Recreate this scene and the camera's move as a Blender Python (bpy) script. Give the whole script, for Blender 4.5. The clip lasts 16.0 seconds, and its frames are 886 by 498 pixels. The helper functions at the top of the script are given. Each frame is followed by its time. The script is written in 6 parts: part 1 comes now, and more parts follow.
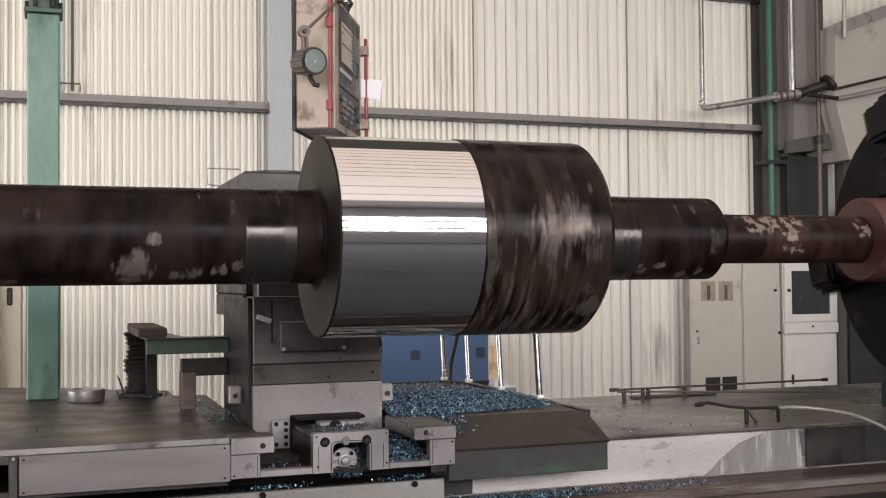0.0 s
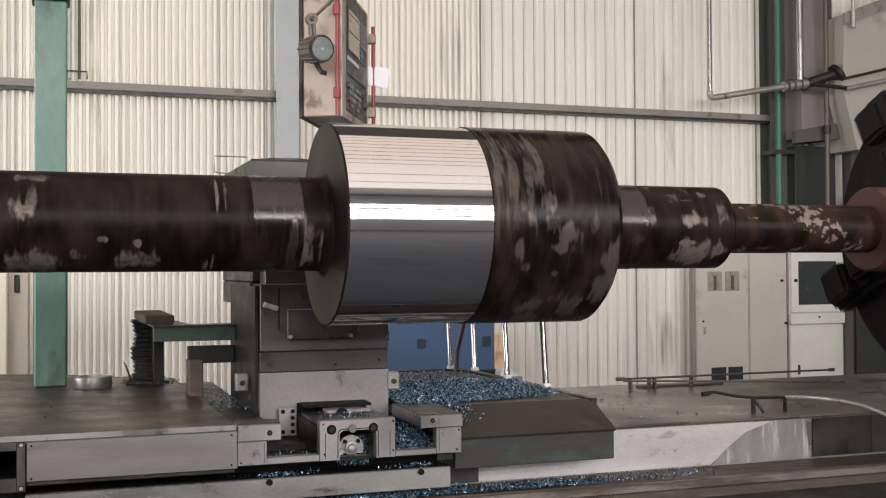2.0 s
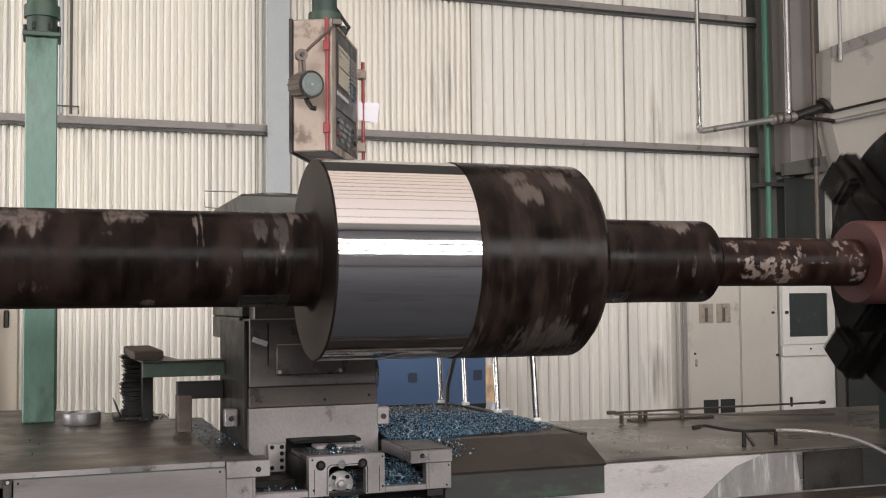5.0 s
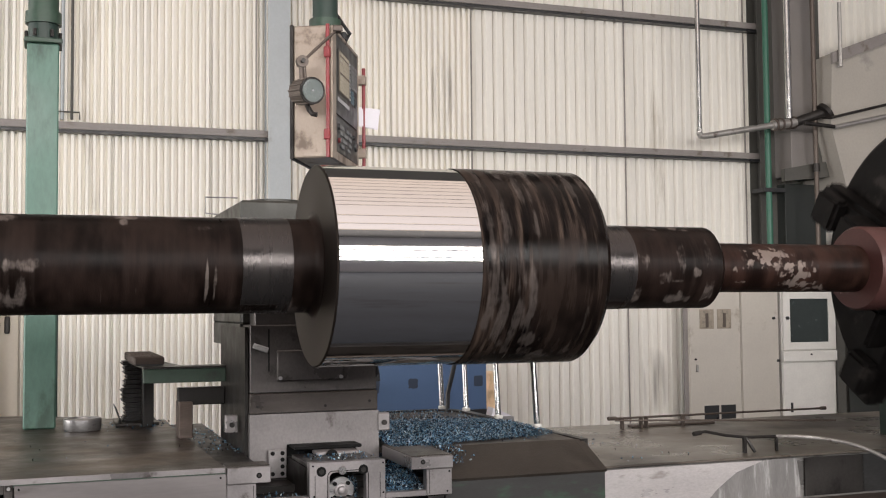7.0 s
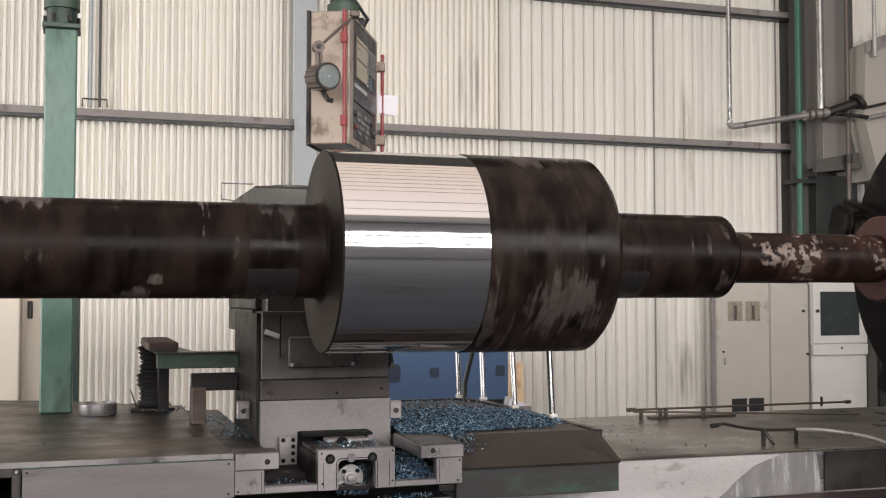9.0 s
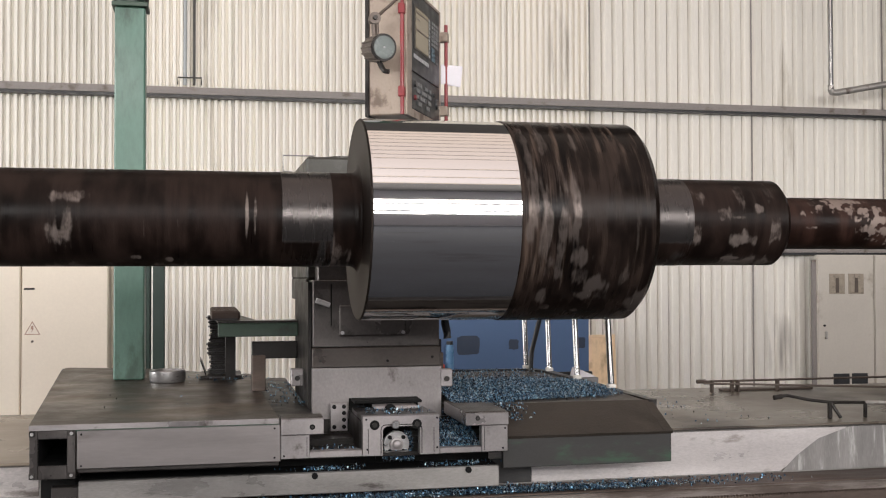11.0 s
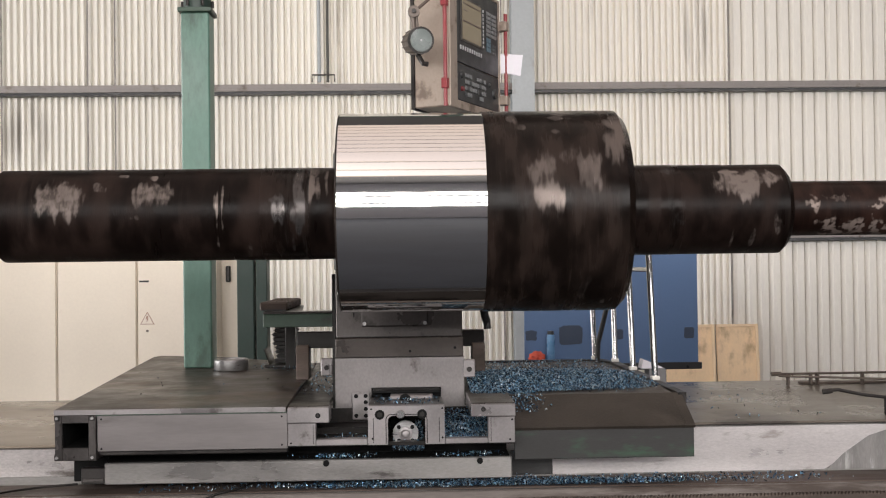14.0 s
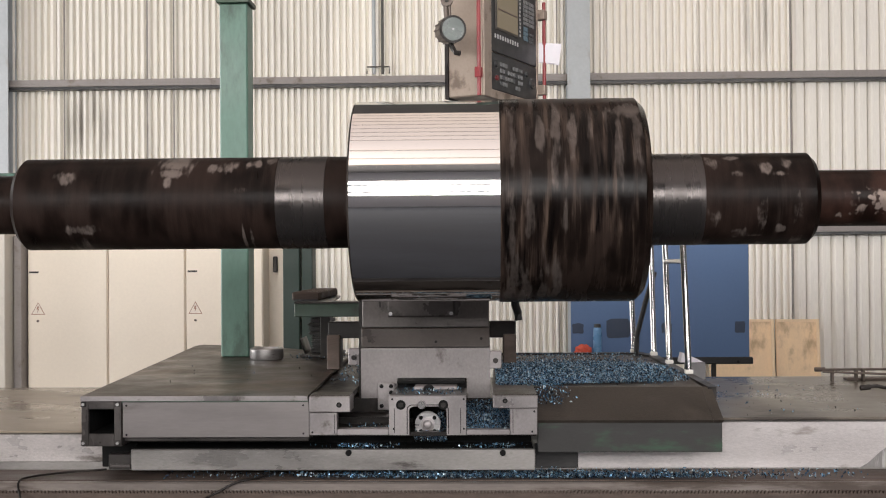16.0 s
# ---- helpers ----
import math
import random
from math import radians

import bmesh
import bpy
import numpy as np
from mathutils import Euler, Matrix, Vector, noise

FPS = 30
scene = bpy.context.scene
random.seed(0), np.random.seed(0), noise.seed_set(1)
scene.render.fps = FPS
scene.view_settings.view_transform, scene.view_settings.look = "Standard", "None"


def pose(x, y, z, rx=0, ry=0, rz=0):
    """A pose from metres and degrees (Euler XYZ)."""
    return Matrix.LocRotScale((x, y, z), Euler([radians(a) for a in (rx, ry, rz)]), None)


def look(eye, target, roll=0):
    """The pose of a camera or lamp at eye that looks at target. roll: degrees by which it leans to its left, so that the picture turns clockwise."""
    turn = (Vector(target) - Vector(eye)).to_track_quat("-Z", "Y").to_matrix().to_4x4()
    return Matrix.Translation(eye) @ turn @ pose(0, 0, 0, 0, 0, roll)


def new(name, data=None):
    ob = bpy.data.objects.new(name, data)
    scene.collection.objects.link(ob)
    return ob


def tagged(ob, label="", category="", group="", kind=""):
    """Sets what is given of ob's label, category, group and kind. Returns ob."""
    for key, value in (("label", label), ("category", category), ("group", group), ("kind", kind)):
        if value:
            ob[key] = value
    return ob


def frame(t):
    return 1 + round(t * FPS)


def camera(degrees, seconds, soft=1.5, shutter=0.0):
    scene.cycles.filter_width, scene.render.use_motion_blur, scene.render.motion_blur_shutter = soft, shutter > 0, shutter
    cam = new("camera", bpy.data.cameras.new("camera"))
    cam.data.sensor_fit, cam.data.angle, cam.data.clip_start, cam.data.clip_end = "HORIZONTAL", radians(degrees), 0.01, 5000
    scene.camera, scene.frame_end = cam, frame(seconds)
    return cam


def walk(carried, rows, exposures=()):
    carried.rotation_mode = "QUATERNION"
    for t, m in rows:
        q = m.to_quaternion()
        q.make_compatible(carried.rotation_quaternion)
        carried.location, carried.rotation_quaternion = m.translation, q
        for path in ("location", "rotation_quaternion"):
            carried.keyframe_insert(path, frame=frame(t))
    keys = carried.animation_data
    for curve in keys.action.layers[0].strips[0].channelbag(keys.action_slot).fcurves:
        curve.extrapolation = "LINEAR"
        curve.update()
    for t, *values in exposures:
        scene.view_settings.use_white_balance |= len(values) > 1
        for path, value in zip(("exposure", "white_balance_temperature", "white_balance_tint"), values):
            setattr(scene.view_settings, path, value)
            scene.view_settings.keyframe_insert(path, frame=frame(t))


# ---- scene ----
cam = camera(43.9, 16.0, 1.1, 0.2)
PATH = [
    (0, (0.293, -0.058, 1.788), (0.964, 1.825, 1.845), -0.5),
    (0.5, (0.288, -0.067, 1.785), (0.958, 1.817, 1.842), -0.4),
    (1, (0.286, -0.057, 1.784), (0.956, 1.827, 1.835), -0.5),
    (1.5, (0.288, -0.052, 1.781), (0.953, 1.833, 1.825), -0.4),
    (2, (0.289, -0.052, 1.782), (0.95, 1.835, 1.82), -0.3),
    (2.5, (0.285, -0.056, 1.783), (0.945, 1.832, 1.818), -0.3),
    (3, (0.285, -0.059, 1.765), (0.938, 1.831, 1.805), -0.5),
    (3.5, (0.286, -0.073, 1.787), (0.932, 1.819, 1.837), -0.7),
    (4, (0.283, -0.076, 1.787), (0.929, 1.816, 1.848), -0.6),
    (4.5, (0.296, -0.066, 1.786), (0.956, 1.821, 1.862), -0.6),
    (5, (0.3, -0.065, 1.791), (0.974, 1.816, 1.888), -0.5),
    (7.5, (0.298, -0.07, 1.794), (0.971, 1.811, 1.901), -0.5),
    (8, (0.306, -0.064, 1.787), (0.988, 1.813, 1.89), -0.6),
    (8.5, (0.34, -0.049, 1.782), (1.017, 1.831, 1.879), -0.6),
    (9, (0.402, -0.051, 1.78), (1.019, 1.849, 1.87), 0.0),
    (9.5, (0.458, -0.062, 1.767), (0.982, 1.866, 1.842), 0.3),
    (9.7, (0.476, -0.072, 1.754), (0.978, 1.863, 1.827), 0.0),
    (10.2, (0.537, -0.090, 1.752), (1.016, 1.850, 1.817), -0.0),
    (10.75, (0.636, -0.119, 1.750), (1.078, 1.829, 1.802), -0.1),
    (11.3, (0.768, -0.159, 1.747), (1.160, 1.801, 1.781), -0.2),
    (11.8, (0.917, -0.203, 1.743), (1.253, 1.769, 1.757), -0.3),
    (12, (1.004, -0.193, 1.743), (1.31, 1.784, 1.763), -0.1),
    (12.5, (1.158, -0.172, 1.742), (1.408, 1.812, 1.77), -0.3),
    (13, (1.282, -0.24, 1.732), (1.495, 1.749, 1.759), -0.6),
    (13.5, (1.389, -0.284, 1.749), (1.548, 1.709, 1.772), -0.5),
    (14, (1.548, -0.256, 1.755), (1.611, 1.743, 1.782), -0.7),
    (14.5, (1.679, -0.23, 1.752), (1.658, 1.769, 1.784), -0.6),
    (15, (1.739, -0.228, 1.745), (1.678, 1.771, 1.778), -0.6),
    (15.5, (1.751, -0.224, 1.741), (1.685, 1.774, 1.767), -0.4),
    (16, (1.761, -0.216, 1.738), (1.696, 1.783, 1.754), -0.4),
]
walk(cam, [(t, look(eye, target, roll)) for t, eye, target, roll in PATH])

# ---- world, window and skylight lamps, exposure ----
world = bpy.data.worlds.new("world")
scene.world = world
world.use_nodes = True
_bg = world.node_tree.nodes["Background"]
_sky = world.node_tree.nodes.new("ShaderNodeTexSky")
_sky.sky_type = "NISHITA"
_sky.sun_disc = False
_sky.sun_elevation, _sky.sun_rotation = radians(40), radians(200)
world.node_tree.links.new(_sky.outputs["Color"], _bg.inputs["Color"])
_bg.inputs["Strength"].default_value = 0.1
scene.view_settings.exposure = 0.0


def area(name, m, sx, sy, power, color):
    d = bpy.data.lights.new(name, "AREA")
    d.shape, d.size, d.size_y, d.energy, d.color = "RECTANGLE", sx, sy, power, color
    ob = new(name, d)
    ob.matrix_world = m
    return ob


HALL = (-13.0, 17.0, -9.0, 14.1, 9.5)   # x0 x1 y0 y1 height
# three bands of windows in the wall behind the camera, roof lights between purlins, a gate in the west wall
WINDOWS = ((3.05, 3.5), (4.0, 5.3), (5.9, 6.6))
WINDOW_WATTS = (560, 1650, 900)
COOL, PALE, WARM = (1.0, 0.955, 0.925), (1.0, 0.965, 0.95), (1.0, 0.755, 0.545)
for (_a, _b), _watts in zip(WINDOWS, WINDOW_WATTS):
    area("window_light", pose(2, HALL[2] + 0.03, (_a + _b) / 2, 90, 0, 0), 28, _b - _a, _watts, COOL)
ROOF_X = (-3.5, 12.5)
# each roof light runs between two purlins, from y to y
ROOF_ROWS = [(-5.4, -3.3), (-3.2, -1.1), (-1.0, 1.2)] + [(1.27 + 0.80 * k, 2.0 + 0.80 * k) for k in range(8)]
ROOF_GLOW = 0.84
for _a, _b in ROOF_ROWS:
    area("roof_light", pose(sum(ROOF_X) / 2, (_a + _b) / 2, HALL[4] - 0.01), ROOF_X[1] - ROOF_X[0], _b - _a, ROOF_GLOW * math.pi * (ROOF_X[1] - ROOF_X[0]) * (_b - _a), WARM)
GATE = (3.0, 12.5, 0.3, 6.0)
area("gate_light", pose(HALL[0] + 0.03, 7.75, 3.15, 0, -90, 0), 5.7, 9.5, 1450, PALE)


# ---- materials ----
def material(name, color, rough=0.6, metal=0.0, vary=0.25, scale=6.0, grain=60.0, bump=0.15, stain=None, stain_amount=0.0,
             stain_scale=2.0, stretch=(1, 1, 1), spec=0.5, rough_vary=0.15, random_shade=0.0, placed=False, streaks=0.0):
    """A surface with two scales of variation, optional stains and fine relief."""
    m = bpy.data.materials.new(name)
    m.use_nodes = True
    nt = m.node_tree
    n, l = nt.nodes, nt.links
    b = n["Principled BSDF"]
    b.inputs["Metallic"].default_value = metal
    b.inputs["Specular IOR Level"].default_value = spec
    tc = n.new("ShaderNodeTexCoord")
    mp = n.new("ShaderNodeMapping")
    mp.inputs["Scale"].default_value = stretch
    geo = n.new("ShaderNodeNewGeometry")
    l.new(geo.outputs["Position"] if placed else tc.outputs["Object"], mp.inputs["Vector"])

    def noise_tex(sc, detail=5.0, rgh=0.6):
        t = n.new("ShaderNodeTexNoise")
        t.inputs["Scale"].default_value, t.inputs["Detail"].default_value, t.inputs["Roughness"].default_value = sc, detail, rgh
        l.new(mp.outputs["Vector"], t.inputs["Vector"])
        return t.outputs["Fac"]

    big, fine = noise_tex(scale), noise_tex(grain, 4.0)
    add = n.new("ShaderNodeMath")
    add.operation = "MULTIPLY_ADD"
    l.new(big, add.inputs[0])
    add.inputs[1].default_value = 1.6
    l.new(fine, add.inputs[2])
    rng = n.new("ShaderNodeMapRange")
    rng.inputs["From Min"].default_value, rng.inputs["From Max"].default_value = 0.75, 1.85
    rng.inputs["To Min"].default_value, rng.inputs["To Max"].default_value = 1.0 - vary, 1.0 + vary
    l.new(add.outputs[0], rng.inputs["Value"])
    shade = rng.outputs["Result"]
    if random_shade:
        oi = n.new("ShaderNodeObjectInfo")
        r2 = n.new("ShaderNodeMapRange")
        r2.inputs["To Min"].default_value, r2.inputs["To Max"].default_value = 1 - random_shade, 1 + random_shade
        l.new(oi.outputs["Random"], r2.inputs["Value"])
        mu = n.new("ShaderNodeMath")
        mu.operation = "MULTIPLY"
        l.new(shade, mu.inputs[0])
        l.new(r2.outputs["Result"], mu.inputs[1])
        shade = mu.outputs[0]
    mix = n.new("ShaderNodeVectorMath")
    mix.operation = "SCALE"
    mix.inputs[0].default_value = color
    l.new(shade, mix.inputs["Scale"])
    out = mix.outputs["Vector"]
    if stain:
        st = noise_tex(stain_scale, 7.0, 0.65)
        cr = n.new("ShaderNodeMapRange")
        cr.interpolation_type = "SMOOTHSTEP"
        cr.inputs["From Min"].default_value, cr.inputs["From Max"].default_value = 0.62 - stain_amount * 0.35, 0.74 - stain_amount * 0.3
        l.new(st, cr.inputs["Value"])
        mx = n.new("ShaderNodeMix")
        mx.data_type = "RGBA"
        l.new(cr.outputs["Result"], mx.inputs["Factor"])
        l.new(out, mx.inputs[6])
        mx.inputs[7].default_value = (*stain, 1)
        out = mx.outputs[2]
    if streaks:
        # narrow run-down streaks of dirt
        ms = n.new("ShaderNodeMapping")
        ms.inputs["Scale"].default_value = (9.0, 1.0, 0.5)
        l.new(geo.outputs["Position"], ms.inputs["Vector"])
        ts = n.new("ShaderNodeTexNoise")
        ts.inputs["Scale"].default_value, ts.inputs["Detail"].default_value = 1.0, 6.0
        l.new(ms.outputs["Vector"], ts.inputs["Vector"])
        rs = n.new("ShaderNodeMapRange")
        rs.interpolation_type = "SMOOTHSTEP"
        rs.inputs["From Min"].default_value, rs.inputs["From Max"].default_value = 0.64, 0.84
        rs.inputs["To Max"].default_value = streaks
        l.new(ts.outputs["Fac"], rs.inputs["Value"])
        m2 = n.new("ShaderNodeMix")
        m2.data_type = "RGBA"
        l.new(rs.outputs["Result"], m2.inputs["Factor"])
        l.new(out, m2.inputs[6])
        m2.inputs[7].default_value = (0.13, 0.115, 0.10, 1)
        out = m2.outputs[2]
    if streaks:
        sep = n.new("ShaderNodeSeparateXYZ")
        l.new(geo.outputs["Position"], sep.inputs[0])
        for cx, cz, hx, hz in ((5.36, 4.75, 0.17, 0.62), (-3.35, 3.5, 0.35, 0.6), (8.62, 0.7, 0.3, 0.5), (3.95, 5.1, 0.08, 0.4)):
            acc = None
            for axis, c, h in (("X", cx, hx), ("Z", cz, hz)):
                a1 = n.new("ShaderNodeMath")
                a1.operation = "SUBTRACT"
                l.new(sep.outputs[axis], a1.inputs[0])
                a1.inputs[1].default_value = c
                a2 = n.new("ShaderNodeMath")
                a2.operation = "DIVIDE"
                l.new(a1.outputs[0], a2.inputs[0])
                a2.inputs[1].default_value = h
                a3 = n.new("ShaderNodeMath")
                a3.operation = "MULTIPLY"
                l.new(a2.outputs[0], a3.inputs[0])
                l.new(a2.outputs[0], a3.inputs[1])
                if acc is None:
                    acc = a3.outputs[0]
                else:
                    a4 = n.new("ShaderNodeMath")
                    l.new(acc, a4.inputs[0])
                    l.new(a3.outputs[0], a4.inputs[1])
                    acc = a4.outputs[0]
            fade = n.new("ShaderNodeMapRange")
            fade.inputs["From Min"].default_value, fade.inputs["From Max"].default_value = 1.0, 0.0
            l.new(acc, fade.inputs["Value"])
            gate = n.new("ShaderNodeMapRange")
            gate.inputs["From Min"].default_value, gate.inputs["From Max"].default_value = 0.38, 0.62
            gate.inputs["To Max"].default_value = 0.8
            l.new(ts.outputs["Fac"], gate.inputs["Value"])
            both = n.new("ShaderNodeMath")
            both.operation = "MULTIPLY"
            l.new(fade.outputs["Result"], both.inputs[0])
            l.new(gate.outputs["Result"], both.inputs[1])
            m3 = n.new("ShaderNodeMix")
            m3.data_type = "RGBA"
            l.new(both.outputs[0], m3.inputs["Factor"])
            l.new(out, m3.inputs[6])
            m3.inputs[7].default_value = (0.16, 0.14, 0.12, 1)
            out = m3.outputs[2]
    l.new(out, b.inputs["Base Color"])
    rr = n.new("ShaderNodeMapRange")
    rr.inputs["From Min"].default_value, rr.inputs["From Max"].default_value = 0.3, 0.7
    rr.inputs["To Min"].default_value, rr.inputs["To Max"].default_value = max(0.03, rough - rough_vary), min(1, rough + rough_vary)
    l.new(big, rr.inputs["Value"])
    l.new(rr.outputs["Result"], b.inputs["Roughness"])
    if bump:
        bp = n.new("ShaderNodeBump")
        bp.inputs["Strength"].default_value, bp.inputs["Distance"].default_value = bump, 0.004
        l.new(fine, bp.inputs["Height"])
        l.new(bp.outputs["Normal"], b.inputs["Normal"])
    return m


SHEET = material("painted_sheet_wall", (0.90, 0.87, 0.805), 0.5, 0, 0.10, 0.9, 30, 0.05, (0.60, 0.56, 0.49), 0.03, 0.6, (3, 1, 0.35), random_shade=0.06, placed=True, streaks=0.15)
CONCRETE = material("concrete_floor", (0.054, 0.058, 0.068), 0.8, 0, 0.3, 1.2, 40, 0.2, (0.034, 0.034, 0.037), 0.14, 0.7, spec=0.1)
ROOFING = material("roof_sheet", (0.12, 0.115, 0.115), 0.7, 0, 0.2, 1.0, 20, 0.05)
PLASTER = material("pale_grey_plaster", (0.36, 0.36, 0.40), 0.7, 0, 0.15, 0.8, 25, 0.08)
WALLPAINT = material("wall_paint", (0.08, 0.08, 0.085), 0.7, 0, 0.15, 0.8, 25, 0.08)
GIRT = material("grey_girt_paint", (0.27, 0.245, 0.235), 0.55, 0, 0.22, 2.0, 40, 0.08, (0.15, 0.12, 0.10), 0.16, 5.0)
COLGREY = material("blue_grey_column_paint", (0.44, 0.47, 0.49), 0.5, 0, 0.12, 1.5, 30, 0.05, (0.3, 0.28, 0.26), 0.1, 2.0)
COLDARK = material("dark_column_paint", (0.085, 0.082, 0.074), 0.6, 0, 0.2, 1.5, 30, 0.05)
GREEN = material("machine_green_paint", (0.034, 0.066, 0.045), 0.45, 0, 0.25, 2.5, 40, 0.1, (0.028, 0.034, 0.028), 0.3, 4.0)
GREENLIGHT = material("faded_green_paint", (0.10, 0.20, 0.158), 0.45, 0, 0.25, 2.0, 40, 0.08, (0.045, 0.088, 0.065), 0.36, 2.6, (1, 1, 0.4))
GREENDARK = material("dark_green_paint", (0.018, 0.038, 0.03), 0.5, 0, 0.25, 3, 40, 0.08)
STEEL = material("ground_steel", (0.42, 0.41, 0.41), 0.38, 0.85, 0.3, 5, 90, 0.15, (0.12, 0.105, 0.10), 0.12, 14.0, (0.5, 1, 2.0))
STEELDARK = material("oily_dark_steel", (0.036, 0.032, 0.030), 0.42, 0.4, 0.35, 5, 70, 0.2, (0.011, 0.009, 0.0085), 0.4, 4.0, spec=0.4)
BLOCKGREY = material("worn_grey_casting", (0.078, 0.070, 0.067), 0.36, 0.6, 0.32, 3.2, 90, 0.2, (0.035, 0.031, 0.029), 0.16, 9.0, (0.9, 1, 0.7))
BLOCKLIGHT = material("machined_grey_face", (0.265, 0.245, 0.245), 0.36, 0.55, 0.24, 3.2, 110, 0.16, (0.10, 0.086, 0.08), 0.10, 9.0, (0.8, 1, 0.8))
BLOCKFACE = material("worn_block_face", (0.195, 0.18, 0.178), 0.38, 0.5, 0.28, 3.0, 100, 0.18, (0.08, 0.068, 0.062), 0.14, 8.0, (0.9, 1, 0.7))
APRON = material("oily_apron_sheet", (0.054, 0.045, 0.038), 0.46, 0.15, 0.35, 4.0, 80, 0.3, (0.07, 0.058, 0.049), 0.36, 3.0, spec=0.4)
PANELSTEEL = material("brushed_panel", (0.225, 0.206, 0.203), 0.38, 0.5, 0.14, 2.0, 60, 0.08, (0.15, 0.133, 0.128), 0.10, 5.0, (0.25, 1, 1.6))
PLATE = material("oily_cover_plate", (0.040, 0.029, 0.022), 0.42, 0.12, 0.5, 3.5, 70, 0.35, (0.098, 0.072, 0.053), 0.42, 2.2, (1.0, 1.0, 1), spec=0.4)
# Paler tan than BEDTOP: the cream cabinets' reflection is put into the colour.
BEDSHEEN = material("oily_bed_top_with_sheen", (0.24, 0.20, 0.155), 0.3, 0.2, 0.25, 1.6, 50, 0.12, (0.12, 0.095, 0.075), 0.22, 2.2, (0.5, 1.2, 1))
BEDTOP = material("oily_bed_top", (0.145, 0.125, 0.103), 0.33, 0.2, 0.3, 1.6, 50, 0.12, (0.055, 0.046, 0.04), 0.40, 1.4)
BEDFACE = material("scraped_bed_face", (0.25, 0.238, 0.228), 0.36, 0.6, 0.3, 3, 90, 0.25, (0.09, 0.08, 0.075), 0.12, 9.0, (0.45, 1, 1.4))
BEDLIGHT = material("scraped_bright_casting", (0.50, 0.47, 0.465), 0.36, 0.3, 0.26, 2.2, 90, 0.25, (0.30, 0.27, 0.255), 0.10, 6.0, (0.6, 1, 1.5))
SCRAPES = material("mottled_scraped_casting", (0.46, 0.43, 0.42), 0.34, 0.4, 0.4, 3.0, 80, 0.3, (0.11, 0.095, 0.085), 0.30, 4.5, (0.7, 1, 1.3))
DARKCAST = material("dark_oily_casting_and_shade", (0.045, 0.044, 0.044), 0.4, 0.3, 0.35, 4, 70, 0.2, (0.02, 0.019, 0.018), 0.3, 4.0, (0.5, 1, 1.5), spec=0.4)
INSERT = material("scraped_insert", (0.22, 0.21, 0.205), 0.42, 0.2, 0.3, 5, 90, 0.25, (0.42, 0.41, 0.40), 0.3, 9.0, (2.2, 1, 0.35))
TURRET = material("grey_green_turret", (0.045, 0.044, 0.038), 0.45, 0.3, 0.3, 6, 60, 0.15, (0.03, 0.028, 0.025), 0.3, 6.0)
RUST = material("rusty_rail", (0.078, 0.058, 0.048), 0.55, 0.2, 0.4, 5, 80, 0.25, (0.12, 0.092, 0.078), 0.3, 3.0, (0.4, 2, 2), spec=0.35)
RAIL = material("worn_rail_edge", (0.19, 0.165, 0.15), 0.42, 0.4, 0.3, 4, 70, 0.2, (0.075, 0.057, 0.048), 0.38, 4.0, (0.3, 1, 2))
# Black of bolts and plinths, also shade painted into gaps and recesses.
BLACK = material("black_and_recess_shade", (0.006, 0.006, 0.006), 0.7, 0, 0.2, 8, 60, 0.05, spec=0.15)
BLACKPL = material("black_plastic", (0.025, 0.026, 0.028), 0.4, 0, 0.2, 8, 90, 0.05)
CABINET = material("cream_cabinet_paint", (0.85, 0.765, 0.645), 0.45, 0, 0.06, 1.2, 40, 0.03, (0.58, 0.48, 0.37), 0.08, 1.5)
CABGREY = material("grey_cabinet_paint", (0.60, 0.56, 0.50), 0.45, 0, 0.08, 1.2, 40, 0.03, (0.36, 0.31, 0.25), 0.16, 1.5)
PENDANT = material("pendant_case_steel", (0.36, 0.295, 0.245), 0.42, 0.3, 0.14, 5, 60, 0.06, (0.17, 0.13, 0.105), 0.32, 5.0)
RED = material("red_rod_paint", (0.25, 0.030, 0.036), 0.4, 0, 0.25, 8, 60, 0.05)
KEYGREY = material("grey_keys", (0.19, 0.195, 0.20), 0.5, 0, 0.15, 20, 60, 0.02)
PAPER = material("paper", (0.82, 0.80, 0.86), 0.8, 0, 0.05, 10, 60, 0.02)
GLASSGREY = material("lamp_glass", (0.11, 0.135, 0.13), 0.32, 0, 0.1, 20, 60, 0.0)
CHROME = material("chromed_tube", (0.55, 0.54, 0.53), 0.2, 1.0, 0.12, 6, 60, 0.02, rough_vary=0.08)
GALV = material("galvanised_pipe", (0.42, 0.40, 0.38), 0.4, 0.6, 0.25, 6, 60, 0.06, (0.18, 0.15, 0.13), 0.15, 6.0)
PIPEWHITE = material("white_pipe_paint", (0.80, 0.78, 0.74), 0.4, 0, 0.08, 6, 60, 0.03)
BLUEBOARD = material("blue_board", (0.10, 0.175, 0.33), 0.55, 0, 0.06, 1.5, 40, 0.02)
BLUESPOT = material("glue_stain", (0.05, 0.07, 0.11), 0.7, 0, 0.1, 8, 60, 0.0)
PLY = material("plywood", (0.90, 0.67, 0.43), 0.6, 0, 0.10, 3, 50, 0.05, (0.52, 0.36, 0.21), 0.42, 1.9, (1, 1, 0.55))
PLYEDGE = material("plywood_batten", (0.86, 0.66, 0.44), 0.6, 0, 0.1, 3, 50, 0.05)
ORANGE = material("red_cloth", (0.60, 0.10, 0.06), 0.8, 0, 0.2, 10, 60, 0.1)
BLUECAN = material("blue_can", (0.15, 0.32, 0.55), 0.3, 0, 0.1, 10, 60, 0.02)
